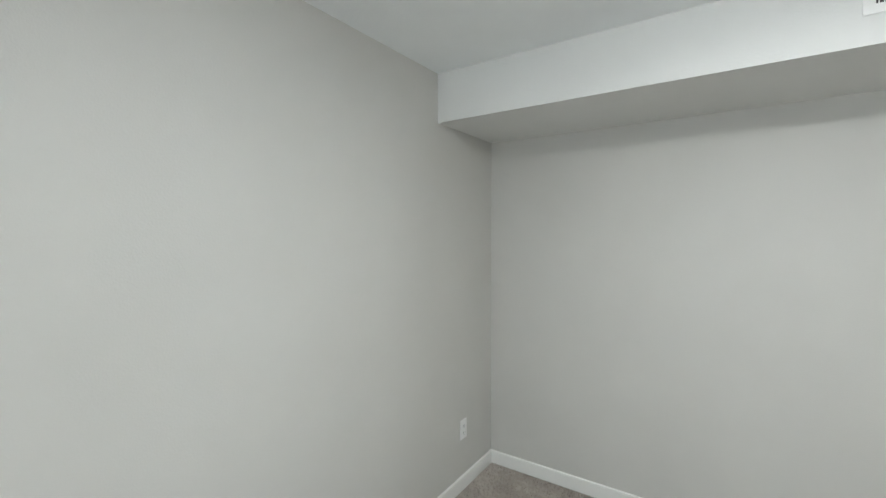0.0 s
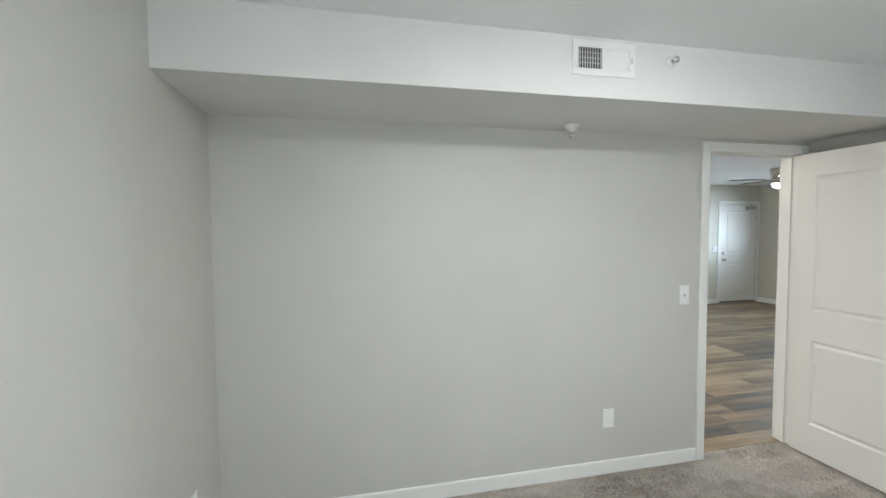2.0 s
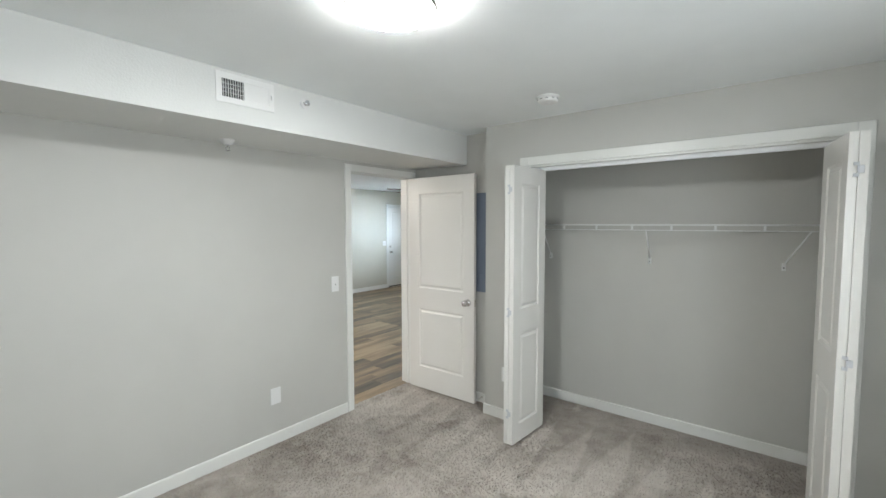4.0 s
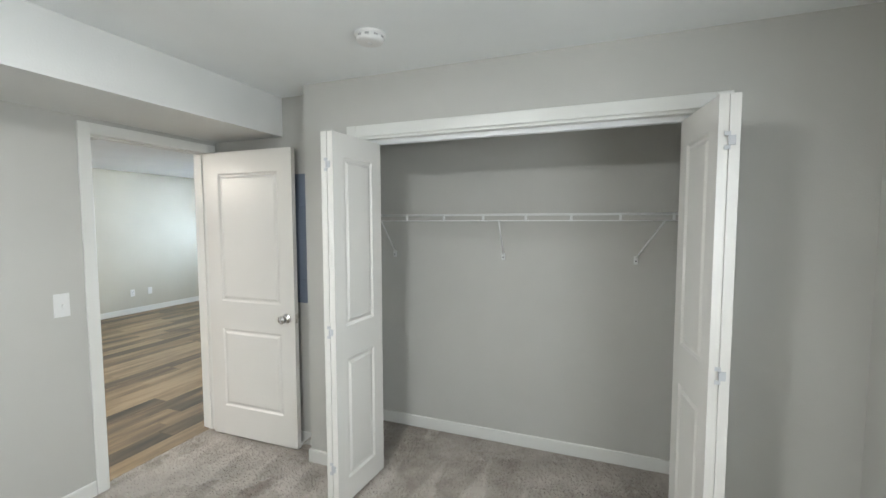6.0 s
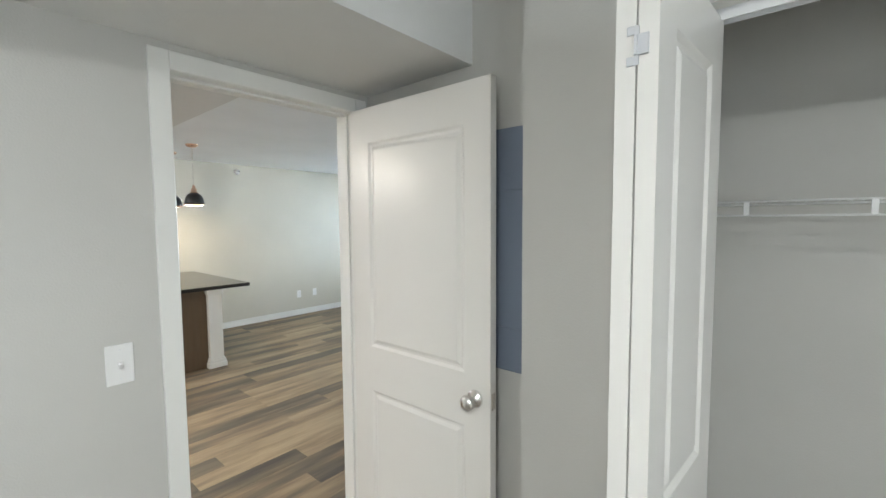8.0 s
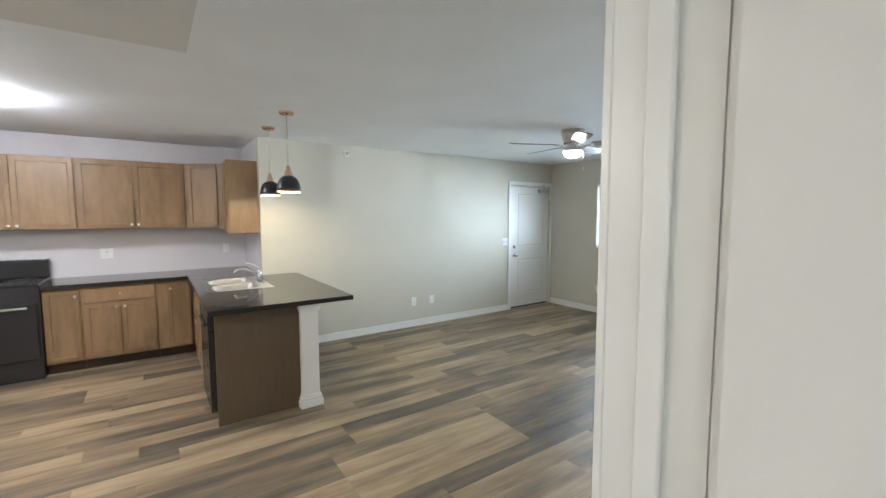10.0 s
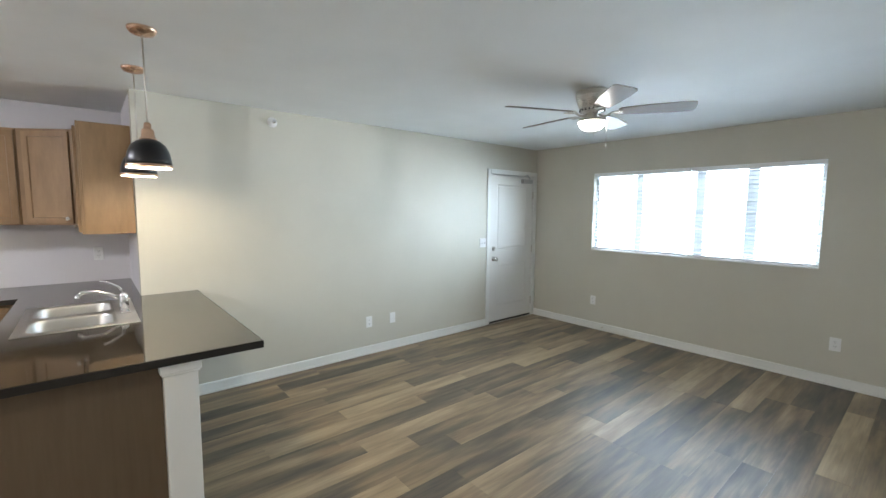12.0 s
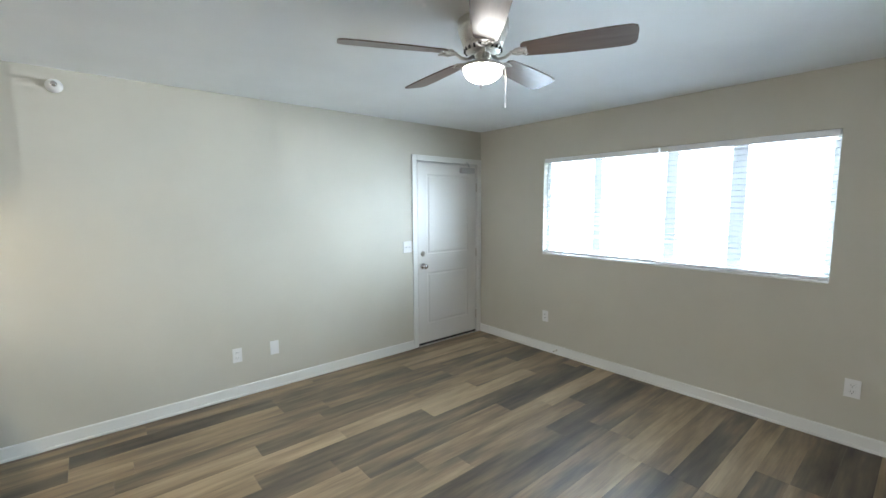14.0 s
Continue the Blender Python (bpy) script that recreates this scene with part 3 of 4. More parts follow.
def plate(name, at, face, label, kind, w=0.072, h=0.117, group="wall plates"):
    """Wall plate whose front looks along face; kind: outlet, blank, switch, double."""
    ob = thing(name, pose(*at, 0, 0, FACING[face]), label, "outlet" if "outlet" in name else "switch", group)
    part("cover_plate", slab(-w / 2, w / 2, -0.006, 0, -h / 2, h / 2, 0.0025, 2), PLASTIC, ob)
    if kind == "outlet":
        for z in (-0.021, 0.021):
            s = part("socket", slab(-0.017, 0.017, -0.009, -0.005, z - 0.014, z + 0.014, 0.003), PLASTIC, ob)
            for x in (-0.007, 0.007):
                part("slot", slab(x - 0.0012, x + 0.0012, -0.0096, -0.0088, z - 0.003, z + 0.007), SLOT, s)
            part("slot", slab(-0.0022, 0.0022, -0.0096, -0.0088, z - 0.011, z - 0.007), SLOT, s)
    if kind in ("switch", "double"):
        for x in ((0,) if kind == "switch" else (-0.023, 0.023)):
            lever = slab(x - 0.005, x + 0.005, -0.019, -0.004, -0.008, 0.010, 0.002)
            bmesh.ops.rotate(lever, verts=lever.verts, cent=(x, -0.005, 0), matrix=Matrix.Rotation(radians(22), 3, "X"))
            part("toggle", lever, PLASTIC, ob)
    for z in (-h / 2 + 0.018, h / 2 - 0.018) if kind != "outlet" else (0,):
        part("screw", lathe([(0, 0), (0.003, 0), (0.0025, 0.0012), (0, 0.0012)], 10, (0, -0.006, z), Vector((0, -1, 0)).to_track_quat("Z", "Y").to_matrix().to_4x4()), VINYLF, ob)
    return ob


plate("light_switch", (-0.174, 0, 1.120), "-y", "white toggle light switch beside the bedroom doorway", "switch", 0.072, 0.125)
plate("wall_outlet", (-0.718, 0, 0.356), "-y", "white blank cover plate low on the bedroom wall", "blank", 0.078, 0.12)
plate("wall_outlet", (XL, -0.362, 0.366), "+x", "white outlet plate near the bedroom corner", "outlet")
plate("wall_outlet", (XC, -1.135, 0.375), "-x", "white outlet plate beside the closet", "outlet", 0.075, 0.12)
plate("wall_outlet", (3.222, LY, 0.348), "-y", "white duplex outlet on the living room wall", "outlet")
plate("wall_outlet", (3.517, LY, 0.348), "-y", "white cable plate on the living room wall", "blank")
plate("light_switch", (4.925, LY, 1.113), "-y", "white double light switch beside the entry door", "double", 0.115, 0.117)
plate("wall_outlet", (WX, 3.83, 0.375), "-x", "white duplex outlet below the window", "outlet")
plate("wall_outlet", (WX, 1.48, 0.377), "-x", "white duplex outlet on the window wall", "outlet", 0.078, 0.12)
plate("wall_outlet", (-0.155, KY, 1.125), "-y", "white double outlet plate above the kitchen counter", "outlet", 0.115, 0.117)
plate("wall_outlet", (1.046, KY, 1.13), "-y", "white outlet plate above the kitchen counter", "outlet")

vent = thing("air_vent", pose(-1.182, -0.620, 2.309), "white steel air register with half its louvres dark", "vent")
part("vent_frame", boxes((-0.155, 0.155, -0.006, 0, 0.045, 0.075), (-0.155, 0.155, -0.006, 0, -0.075, -0.045), (-0.155, -0.125, -0.006, 0, -0.045, 0.045), (0.125, 0.155, -0.006, 0, -0.045, 0.045),
                         (-0.012, 0.008, -0.006, 0, -0.045, 0.045), bev=0.001), PLASTIC, vent)
part("backing", slab(-0.125, -0.012, -0.0012, -0.0002, -0.045, 0.045), SLOT, vent, "dark duct opening")
part("damper", slab(0.008, 0.125, -0.003, -0.0005, -0.045, 0.045), PLASTIC, vent, "closed white damper")
for k in range(9):
    part("louvre", slab(-0.119 + 0.0125 * k, -0.117 + 0.0125 * k, -0.006, -0.0015, -0.045, 0.045), PLASTIC, vent)
for z in (-0.022, 0.0, 0.022):
    part("louvre", slab(-0.125, -0.012, -0.0045, -0.0025, z - 0.0012, z + 0.0012), PLASTIC, vent)
for k in range(5):
    part("louvre", slab(0.012, 0.121, -0.0042, -0.003, -0.036 + 0.018 * k - 0.001, -0.036 + 0.018 * k + 0.001), PLASTIC, vent)
part("lever", slab(0.135, 0.141, -0.014, -0.004, -0.012, 0.012, 0.001), PLASTIC, vent)


def sprinkler(m, label, size=1.0):
    ob = thing("fire_sprinkler", m, label, "fire sprinkler", "fire sprinklers")
    part("escutcheon", lathe([(0, 0), (0.042 * size, 0), (0.043 * size, 0.003), (0.030 * size, 0.022), (0.022 * size, 0.030), (0, 0.030)], 28), PLASTIC, ob)
    part("head", join(lathe([(0, 0.028), (0.012, 0.030), (0.011, 0.045), (0.006, 0.048), (0, 0.048)], 16), tube([(0.010, 0, 0.045), (0.013, 0, 0.055), (0.004, 0, 0.068)], 0.0025, 6), tube([(-0.010, 0, 0.045), (-0.013, 0, 0.055), (-0.004, 0, 0.068)], 0.0025, 6)), CHROME, ob, "chrome sprinkler body")
    part("deflector", lathe([(0, 0.068), (0.015, 0.068), (0.016, 0.070), (0, 0.071)], 20), CHROME, ob)
    return ob


sprinkler(pose(-1.068, -0.14, SOFF, 180), "white pendent fire sprinkler under the bulkhead")
sprinkler(pose(-0.838, -0.620, 2.322, 90) @ Matrix.Diagonal((1, 1, 0.55, 1)), "small sidewall sprinkler on the bulkhead face", 0.62)
sprinkler(pose(2.275, LY, 2.295, 90), "white sidewall fire sprinkler on the living room wall")


def smoke_alarm(at, label):
    ob = thing("smoke_alarm", pose(*at, 180), label, "smoke alarm", "smoke alarms")
    part("base", lathe([(0, 0), (0.070, 0), (0.070, 0.010), (0.064, 0.012), (0, 0.012)], 36), PLASTIC, ob)
    part("cover", lathe([(0.060, 0.012), (0.062, 0.028), (0.056, 0.036), (0.040, 0.040), (0, 0.041)], 36), PLASTIC, ob)
    for k in range(10):
        a = 2 * math.pi * k / 10
        s = slab(-0.009, 0.009, 0.0605, 0.0635, 0.016, 0.024)
        bmesh.ops.rotate(s, verts=s.verts, cent=(0, 0, 0), matrix=Matrix.Rotation(a, 3, "Z"))
        part("slot", s, ALARMSLOT, ob)
    part("button", lathe([(0, 0.0405), (0.012, 0.0405), (0.011, 0.043), (0, 0.0435)], 20), VINYLF, ob)
    return ob


smoke_alarm((0.185, -1.69, H), "round white smoke alarm on the bedroom ceiling")
smoke_alarm((0.78, 0.83, H), "round white smoke alarm on the living room ceiling")

lamp = thing("ceiling_light", pose(-1.258, -1.785, H, 180), "lit round flush-mount ceiling light with white rim", "ceiling light")
part("base", lathe([(0, 0), (0.120, 0), (0.120, 0.016), (0, 0.016)], 48), PLASTIC, lamp)
part("side_lens", lathe([(0.100, 0.0165), (0.150, 0.0165), (0.153, 0.022), (0.153, 0.050)], 56), LEDSIDE, lamp, "softly glowing side of the lens")
part("diffuser", lathe([(0.1525, 0.052), (0.150, 0.058), (0.144, 0.064), (0.11, 0.070), (0.06, 0.074), (0, 0.075)], 56), LED, lamp, "glowing white diffuser")
part("rim", lathe([(0.1535, 0.046), (0.158, 0.046), (0.159, 0.052), (0.157, 0.060), (0.1515, 0.062)], 56), NICKEL, lamp, "thin metal rim")

panel = thing("breaker_panel", pose(XR, -0.74, 1.455, 0, 0, -90), "blue-grey painted flush electrical panel cover", "breaker panel")
part("cover", slab(-0.19, 0.19, -0.012, 0, -0.45, 0.428, 0.003), PANELGREY, panel)
pd = part("panel_door", slab(-0.13, 0.13, -0.017, -0.011, -0.29, 0.21, 0.003), PANELGREY, panel)
part("latch", slab(0.10, 0.118, -0.021, -0.016, -0.04, 0.0, 0.002), PANELGREY, pd)
for z in (-0.42, 0.40):
    part("screw", lathe([(0, 0), (0.005, 0), (0.004, 0.002), (0, 0.002)], 12, (0.17, -0.012, z), Vector((0, -1, 0)).to_track_quat("Z", "Y").to_matrix().to_4x4()), NICKEL, panel)

# ---------------------------------------------------------------- entry door
EW, EX = 0.865, 5.065
entry = thing("entry_door", pose(EX, LY + 0.004, 0.012), "closed white two-panel steel entry door with deadbolt", "door")
el = part("door_leaf", panelled(EW, 1.988, 0.042, [(0.125, EW - 0.125, 0.22, 0.80), (0.125, EW - 0.125, 1.0, 1.87)], both=False, recess=0.007), DOORW, entry)
part("knob", knob_bm((0.065, 0.0, 0.875), (0, -1, 0)), SATIN, el, "round satin nickel knob")
part("deadbolt", lathe([(0, 0), (0.030, 0), (0.031, 0.006), (0.026, 0.014), (0.010, 0.016), (0.010, 0.024), (0, 0.025)], 26, (0.065, 0, 1.012), Vector((0, -1, 0)).to_track_quat("Z", "Y").to_matrix().to_4x4()), NICKEL, el, "satin nickel thumb-turn deadbolt")
for z in (0.16, 0.92, 1.69):
    part("hinge", boxes((EW - 0.001, EW + 0.016, -0.003, 0.0, z, z + 0.10), (EW - 0.0005, EW + 0.010, -0.011, -0.003, z, z + 0.10), bev=0.001), NICKEL, el, "satin nickel hinge")
closer = part("door_closer", slab(0.60, 0.80, -0.055, -0.002, 1.900, 1.960, 0.006, 2), STEEL, el, "grey metal overhead door closer")
part("closer_arm", join(tube([(0.74, -0.03, 1.962), (0.60, -0.16, 1.968)], 0.006, 6), tube([(0.60, -0.16, 1.968), (0.70, -0.02, 2.025)], 0.006, 6)), STEEL, closer)
part("sweep", slab(0.0, EW, -0.006, 0.0, -0.008, 0.018, 0.002), SLOT, el, "dark rubber door sweep")
structure("threshold", slab(5.05, 5.945, LY - 0.02, LY + 0.12, -0.003, 0.008, 0.003), NICKEL, "low metal threshold under the entry door", "threshold")
structure("hall_side_cap", slab(5.04, 5.955, LY + 0.10, LY + 0.12, 0, 2.03), DOORW, "backing behind the closed entry door", "wall")



def door_stop(m):
    stop = thing("door_stop", m, "small spring door stop on the baseboard", "door stop", "door stops")
    part("base", lathe([(0, 0), (0.010, 0), (0.010, 0.004), (0.006, 0.006), (0, 0.006)], 14, (0, 0, 0), Vector((0, -1, 0)).to_track_quat("Z", "Y").to_matrix().to_4x4()), NICKEL, stop)
    coil = [(0.0055 * math.cos(1.3 * k), -0.006 - 0.0009 * k, 0.0055 * math.sin(1.3 * k)) for k in range(76)]
    part("spring", tube(coil, 0.0011, 5), NICKEL, stop, "coiled nickel spring")
    part("tip", lathe([(0, 0), (0.008, 0), (0.008, 0.012), (0, 0.013)], 12, (0, -0.075, 0.001), Vector((0, -1, 0)).to_track_quat("Z", "Y").to_matrix().to_4x4()), PLASTIC, stop, "white rubber tip")


door_stop(pose(WX - 0.014, 3.67, 0.045, 0, 0, -90))
door_stop(pose(XR - 0.012, -0.80, 0.050, 0, 0, -90))

# ---------------------------------------------------------------- windows and blinds
win = thing("window_1", Matrix(), "wide white vinyl slider window with four lights", "window")
tagged(win, kind="structure")
FX0, FX1 = WX + 0.075, WX + 0.135
part("window_frame", boxes((FX0, FX1, WY0, WY1, WZ0, WZ0 + 0.04), (FX0, FX1, WY0, WY1, WZ1 - 0.04, WZ1), (FX0, FX1, WY0, WY0 + 0.04, WZ0 + 0.04, WZ1 - 0.04), (FX0, FX1, WY1 - 0.04, WY1, WZ0 + 0.04, WZ1 - 0.04)), VINYLF, win)
for y, hw in ((2.19, 0.05), (2.66, 0.045), (3.32, 0.04)):
    part("mullion", slab(FX0, FX1, y - hw, y + hw, WZ0 + 0.04, WZ1 - 0.04, 0.003), VINYLF, win)
for ya, yb in ((WY0 + 0.04, 2.14), (2.24, 2.615), (2.705, 3.28), (3.36, WY1 - 0.04)):
    g = part("pane", slab(FX0 + 0.027, FX0 + 0.031, ya, yb, WZ0 + 0.04, WZ1 - 0.04), GLASS, win)
    g.visible_shadow = False
part("window_sill", slab(WX - 0.004, FX0, WY0, WY1, WZ0 - 0.002, WZ0 + 0.012, 0.003), TRIM, win, "white painted window sill")


def blind(y0, y1, z0, label):
    ob = thing("window_blind", pose(WX + 0.03, (y0 + y1) / 2, WZ1), label, "window blind", "living room blinds")
    w = (y1 - y0) / 2 - 0.006
    part("headrail", slab(-0.032, 0.026, -w, w, -0.047, -0.002, 0.003), VINYLF, ob)
    h = WZ1 - z0
    n = int((h - 0.075) / 0.0425)
    prof = [(-0.025, -0.0015), (0.0, 0.0025), (0.025, -0.0015), (0.025, 0.0005), (0.0, 0.0045), (-0.025, 0.0005)]
    bm = bmesh.new()
    a, b = [[bm.verts.new((x, s * (w - 0.004), z)) for x, z in prof] for s in (-1, 1)]
    for k in range(6):
        bm.faces.new((a[k], a[(k + 1) % 6], b[(k + 1) % 6], b[k]))
    bm.faces.new(a[::-1]), bm.faces.new(b)
    bmesh.ops.recalc_face_normals(bm, faces=bm.faces)
    me = mesh_of("slat", bm, SLAT)
    for k in range(n):
        s = new("slat", me)
        s.parent = ob
        s.matrix_basis = pose(0, 0, -0.075 - 0.0425 * k, 0, -7 + random.uniform(-0.4, 0.4), 0)
    part("bottom_rail", slab(-0.027, 0.027, -w, w, -h + 0.004, -h + 0.024, 0.004), VINYLF, ob)
    for y in (-w + 0.14, 0.0, w - 0.14):
        for x in (-0.026, 0.026):
            part("ladder_cord", tube([(x, y, -0.047), (x, y, -h + 0.02)], 0.0009, 4), VINYLF, ob)
    part("wand", tube([(-0.042, w - 0.05, -0.05), (-0.046, w - 0.055, -0.62)], 0.004, 6), ALARMSLOT, ob, "grey tilt wand")
    return ob


blind(2.74, WY1, WZ0 + 0.020, "white faux-wood blind, slats open")
blind(WY0, 2.74, WZ0 + 0.014, "white faux-wood blind, slats open, hanging slightly lower")

win2 = thing("window_2", Matrix(), "white vinyl bedroom window", "window")
tagged(win2, kind="structure")
part("window_frame", boxes((BW[0], BW[1], YB - 0.13, YB - 0.07, BW[2], BW[2] + 0.045), (BW[0], BW[1], YB - 0.13, YB - 0.07, BW[3] - 0.045, BW[3]), (BW[0], BW[0] + 0.045, YB - 0.13, YB - 0.07, BW[2] + 0.045, BW[3] - 0.045),
                            (BW[1] - 0.045, BW[1], YB - 0.13, YB - 0.07, BW[2] + 0.045, BW[3] - 0.045), (-1.38, -1.32, YB - 0.13, YB - 0.07, BW[2] + 0.045, BW[3] - 0.045)), VINYLF, win2)
for xa, xb in ((BW[0] + 0.045, -1.38), (-1.32, BW[1] - 0.045)):
    g = part("pane", slab(xa, xb, YB - 0.102, YB - 0.098, BW[2] + 0.045, BW[3] - 0.045), GLASS, win2)
    g.visible_shadow = False

# ---------------------------------------------------------------- ceiling fan
fan = thing("ceiling_fan", pose(3.84, 2.645, H), "brushed nickel five-blade hugger ceiling fan with lit bowl", "ceiling fan")
part("motor_housing", lathe([(0, 0), (0.118, 0), (0.120, -0.006), (0.116, -0.030), (0.120, -0.034), (0.116, -0.042), (0.112, -0.048), (0.116, -0.052), (0.110, -0.064), (0.096, -0.105), (0.088, -0.118), (0, -0.118)], 48), NICKEL, fan)
part("vent_ring", lathe([(0.088, -0.112), (0.092, -0.122), (0.080, -0.140), (0.050, -0.146), (0, -0.146)], 40), NICKEL, fan)
for k in range(20):
    a = 2 * math.pi * k / 20
    s = slab(0.078, 0.0905, -0.004, 0.004, -0.139, -0.122)
    bmesh.ops.rotate(s, verts=s.verts, cent=(0, 0, 0), matrix=Matrix.Rotation(a, 3, "Z"))
    part("vent_slot", s, SLOT, fan)
part("neck", lathe([(0.032, -0.140), (0.036, -0.150), (0.034, -0.185), (0.040, -0.190), (0, -0.190)], 28), NICKEL, fan)
part("fitter", lathe([(0, -0.186), (0.060, -0.188), (0.096, -0.200), (0.104, -0.212), (0.100, -0.216), (0.092, -0.214)], 48), NICKEL, fan)
part("bowl", lathe([(0.092, -0.212), (0.090, -0.228), (0.078, -0.250), (0.052, -0.268), (0.022, -0.276), (0, -0.277)], 44), BOWL, fan, "lit frosted glass bowl")
for x, y, l in ((0.075, -0.075, 0.17), (-0.085, -0.07, 0.11)):
    ch = part("pull_chain", tube([(x, y, -0.205), (x, y, -0.205 - l)], 0.0012, 5), NICKEL, fan)
    part("pull_tip", lathe([(0, 0), (0.004, 0.004), (0.003, 0.022), (0, 0.024)], 10, (x, y, -0.205 - l - 0.02)), PLASTIC, ch)


def blade_bm():
    bm = bmesh.new()
    K = 1.2
    out = [(x * K, y * K * 0.95) for x, y in [(0.150, 0.034), (0.165, 0.046), (0.30, 0.060), (0.46, 0.066), (0.530, 0.064), (0.548, 0.052), (0.553, 0.030), (0.553, -0.030), (0.548, -0.052), (0.530, -0.064), (0.46, -0.066), (0.30, -0.060), (0.165, -0.046), (0.150, -0.034)]]
    lo = [bm.verts.new((x, y, -0.003)) for x, y in out]
    hi = [bm.verts.new((x, y, 0.003)) for x, y in out]
    bm.faces.new(lo[::-1]), bm.faces.new(hi)
    for k in range(len(out)):
        j = (k + 1) % len(out)
        bm.faces.new((lo[k], lo[j], hi[j], hi[k]))
    bmesh.ops.recalc_face_normals(bm, faces=bm.faces)
    bmesh.ops.transform(bm, verts=bm.verts, matrix=Matrix.Rotation(radians(-12), 4, "X"))
    return bm


def iron_bm():
    arm = tube([(0.045, 0, -0.012), (0.075, 0, -0.030), (0.105, 0, -0.026), (0.135, 0, -0.008)], 0.0075, 8)
    loops = [tube([(0.130, 0, -0.010), (0.160, s * 0.036, -0.008), (0.205, s * 0.034, -0.008), (0.190, s * 0.012, -0.008), (0.160, s * 0.006, -0.008)], 0.005, 6) for s in (-1, 1)]
    return join(arm, *loops, slab(0.13, 0.205, -0.016, 0.016, -0.0085, -0.0045, 0.001))


for ang in (11, -61, -133, 155, 83):
    bl = part("blade", blade_bm(), BLADE_T, fan, "brown wood-look blade")
    bl.matrix_basis = pose(0, 0, -0.148, 0, 0, ang)
    part("blade_iron", iron_bm(), NICKEL, bl, "scrolled nickel blade bracket")


# ---------------------------------------------------------------- pendants
def pendant(x, y):
    ob = thing("pendant_light", pose(x, y, H), "lit black dome pendant with copper fittings", "pendant light", "pendants over the peninsula")
    part("canopy", lathe([(0, 0), (0.062, 0), (0.062, -0.008), (0.050, -0.024), (0.020, -0.032), (0, -0.032)], 36), COPPER, ob, "copper ceiling canopy")
    part("cord", tube([(0, 0, -0.03), (0, 0, -0.455)], 0.0035, 8), NICKEL, ob, "grey metal stem")
    part("socket_cup", lathe([(0, -0.440), (0.012, -0.440), (0.016, -0.450), (0.016, -0.470), (0.026, -0.474), (0.028, -0.490), (0.030, -0.512), (0.036, -0.516), (0.036, -0.524), (0, -0.524)], 28), COPPER, ob, "copper socket cup")
    sh = part("shade", lathe([(0.030, -0.522), (0.052, -0.530), (0.074, -0.552), (0.088, -0.585), (0.095, -0.622), (0.097, -0.648), (0.094, -0.648), (0.092, -0.622), (0.085, -0.588), (0.071, -0.556), (0.050, -0.535), (0.030, -0.527)], 48), BLACK, ob, "glossy black dome shade")
    part("rim", lathe([(0.0975, -0.644), (0.0990, -0.648), (0.0990, -0.657), (0.0975, -0.660), (0.0945, -0.660), (0.0945, -0.648), (0.0975, -0.644)], 48), COPPER, sh, "thin copper rim band")
    part("inner_shade", lathe([(0.0940, -0.6595), (0.0925, -0.640), (0.091, -0.622), (0.084, -0.588), (0.070, -0.557), (0.049, -0.537), (0.03, -0.530)], 40), PLASTIC, sh, "white shade lining")
    part("bulb", lathe([(0, -0.530), (0.014, -0.535), (0.016, -0.560), (0.030, -0.585), (0.030, -0.605), (0.018, -0.622), (0, -0.626)], 24), BULB, ob, "glowing warm bulb")
    return ob


pendant(1.242, 3.482)
pendant(1.256, 4.214)

# ---------------------------------------------------------------- kitchen
CT = 0.882        # counter top
counter = thing("countertop", Matrix(), "polished dark L-shaped countertop with a sink cut-out", "countertop")
part("worktop", pierced((-0.62, 0.575, 0.675, 1.112, KX1 - 0.004, 1.638), (3.110, 3.935, 4.665, LY - 0.003, 5.185, KY - 0.003),
                        {(0, 0), (0, 1), (0, 2), (0, 3), (2, 1), (4, 3), (4, 4)}, CT - 0.036, CT, "xy"), TOP, counter)
for x0, x1, y0, y1 in ((0.571, 1.642, 3.106, 3.1098), (1.6382, 1.642, 3.110, LY - 0.003), (0.571, 0.5748, 3.110, 5.181), (-0.62, 0.571, 5.181, 5.1848)):
    part("edge_band", slab(x0, x1, y0, y1, CT - 0.037, CT - 0.0006, 0.001), EDGE, counter, "near-black laminate edge band")


def cab_knob(parent, x, z, y=0.0):
    part("knob", lathe([(0, 0), (0.006, 0), (0.005, 0.010), (0.013, 0.018), (0.0145, 0.023), (0.011, 0.028), (0, 0.029)], 18, (x, y, z), Vector((0, -1, 0)).to_track_quat("Z", "Y").to_matrix().to_4x4()), NICKEL, parent, "round satin nickel knob")


def cabinet(name, m, w, d, h, fronts, label, group, toe=0.0):
    """Face-frame cabinet, front at local y=0, body behind it. fronts: (x0, x1, z0, z1, knob x, knob z)."""
    ob = thing(name, m, label, "cabinet", group)
    body = part("body", slab(0, w, 0.02, d, toe, h, 0.002), MAPLE, ob)
    part("face_frame", slab(0, w, 0.0, 0.02, toe, h, 0.0015), MAPLE, ob)
    if toe:
        part("toe_kick", slab(0, w, 0.075, d, 0, toe), TOE, ob, "dark recessed toe kick")
    for x0, x1, z0, z1, kx, kz in fronts:
        drawer = z1 - z0 < 0.2
        bm = slab(x0, x1, -0.019, -0.001, z0, z1, 0.003) if drawer else shaker(x1 - x0, z1 - z0, 0.018)
        if not drawer:
            bm.transform(Matrix.Translation((x0, -0.019, z0)))
        dr = part("drawer_front" if drawer else "cabinet_door", bm, MAPLE, ob)
        cab_knob(dr, kx, kz, -0.019)
    return ob


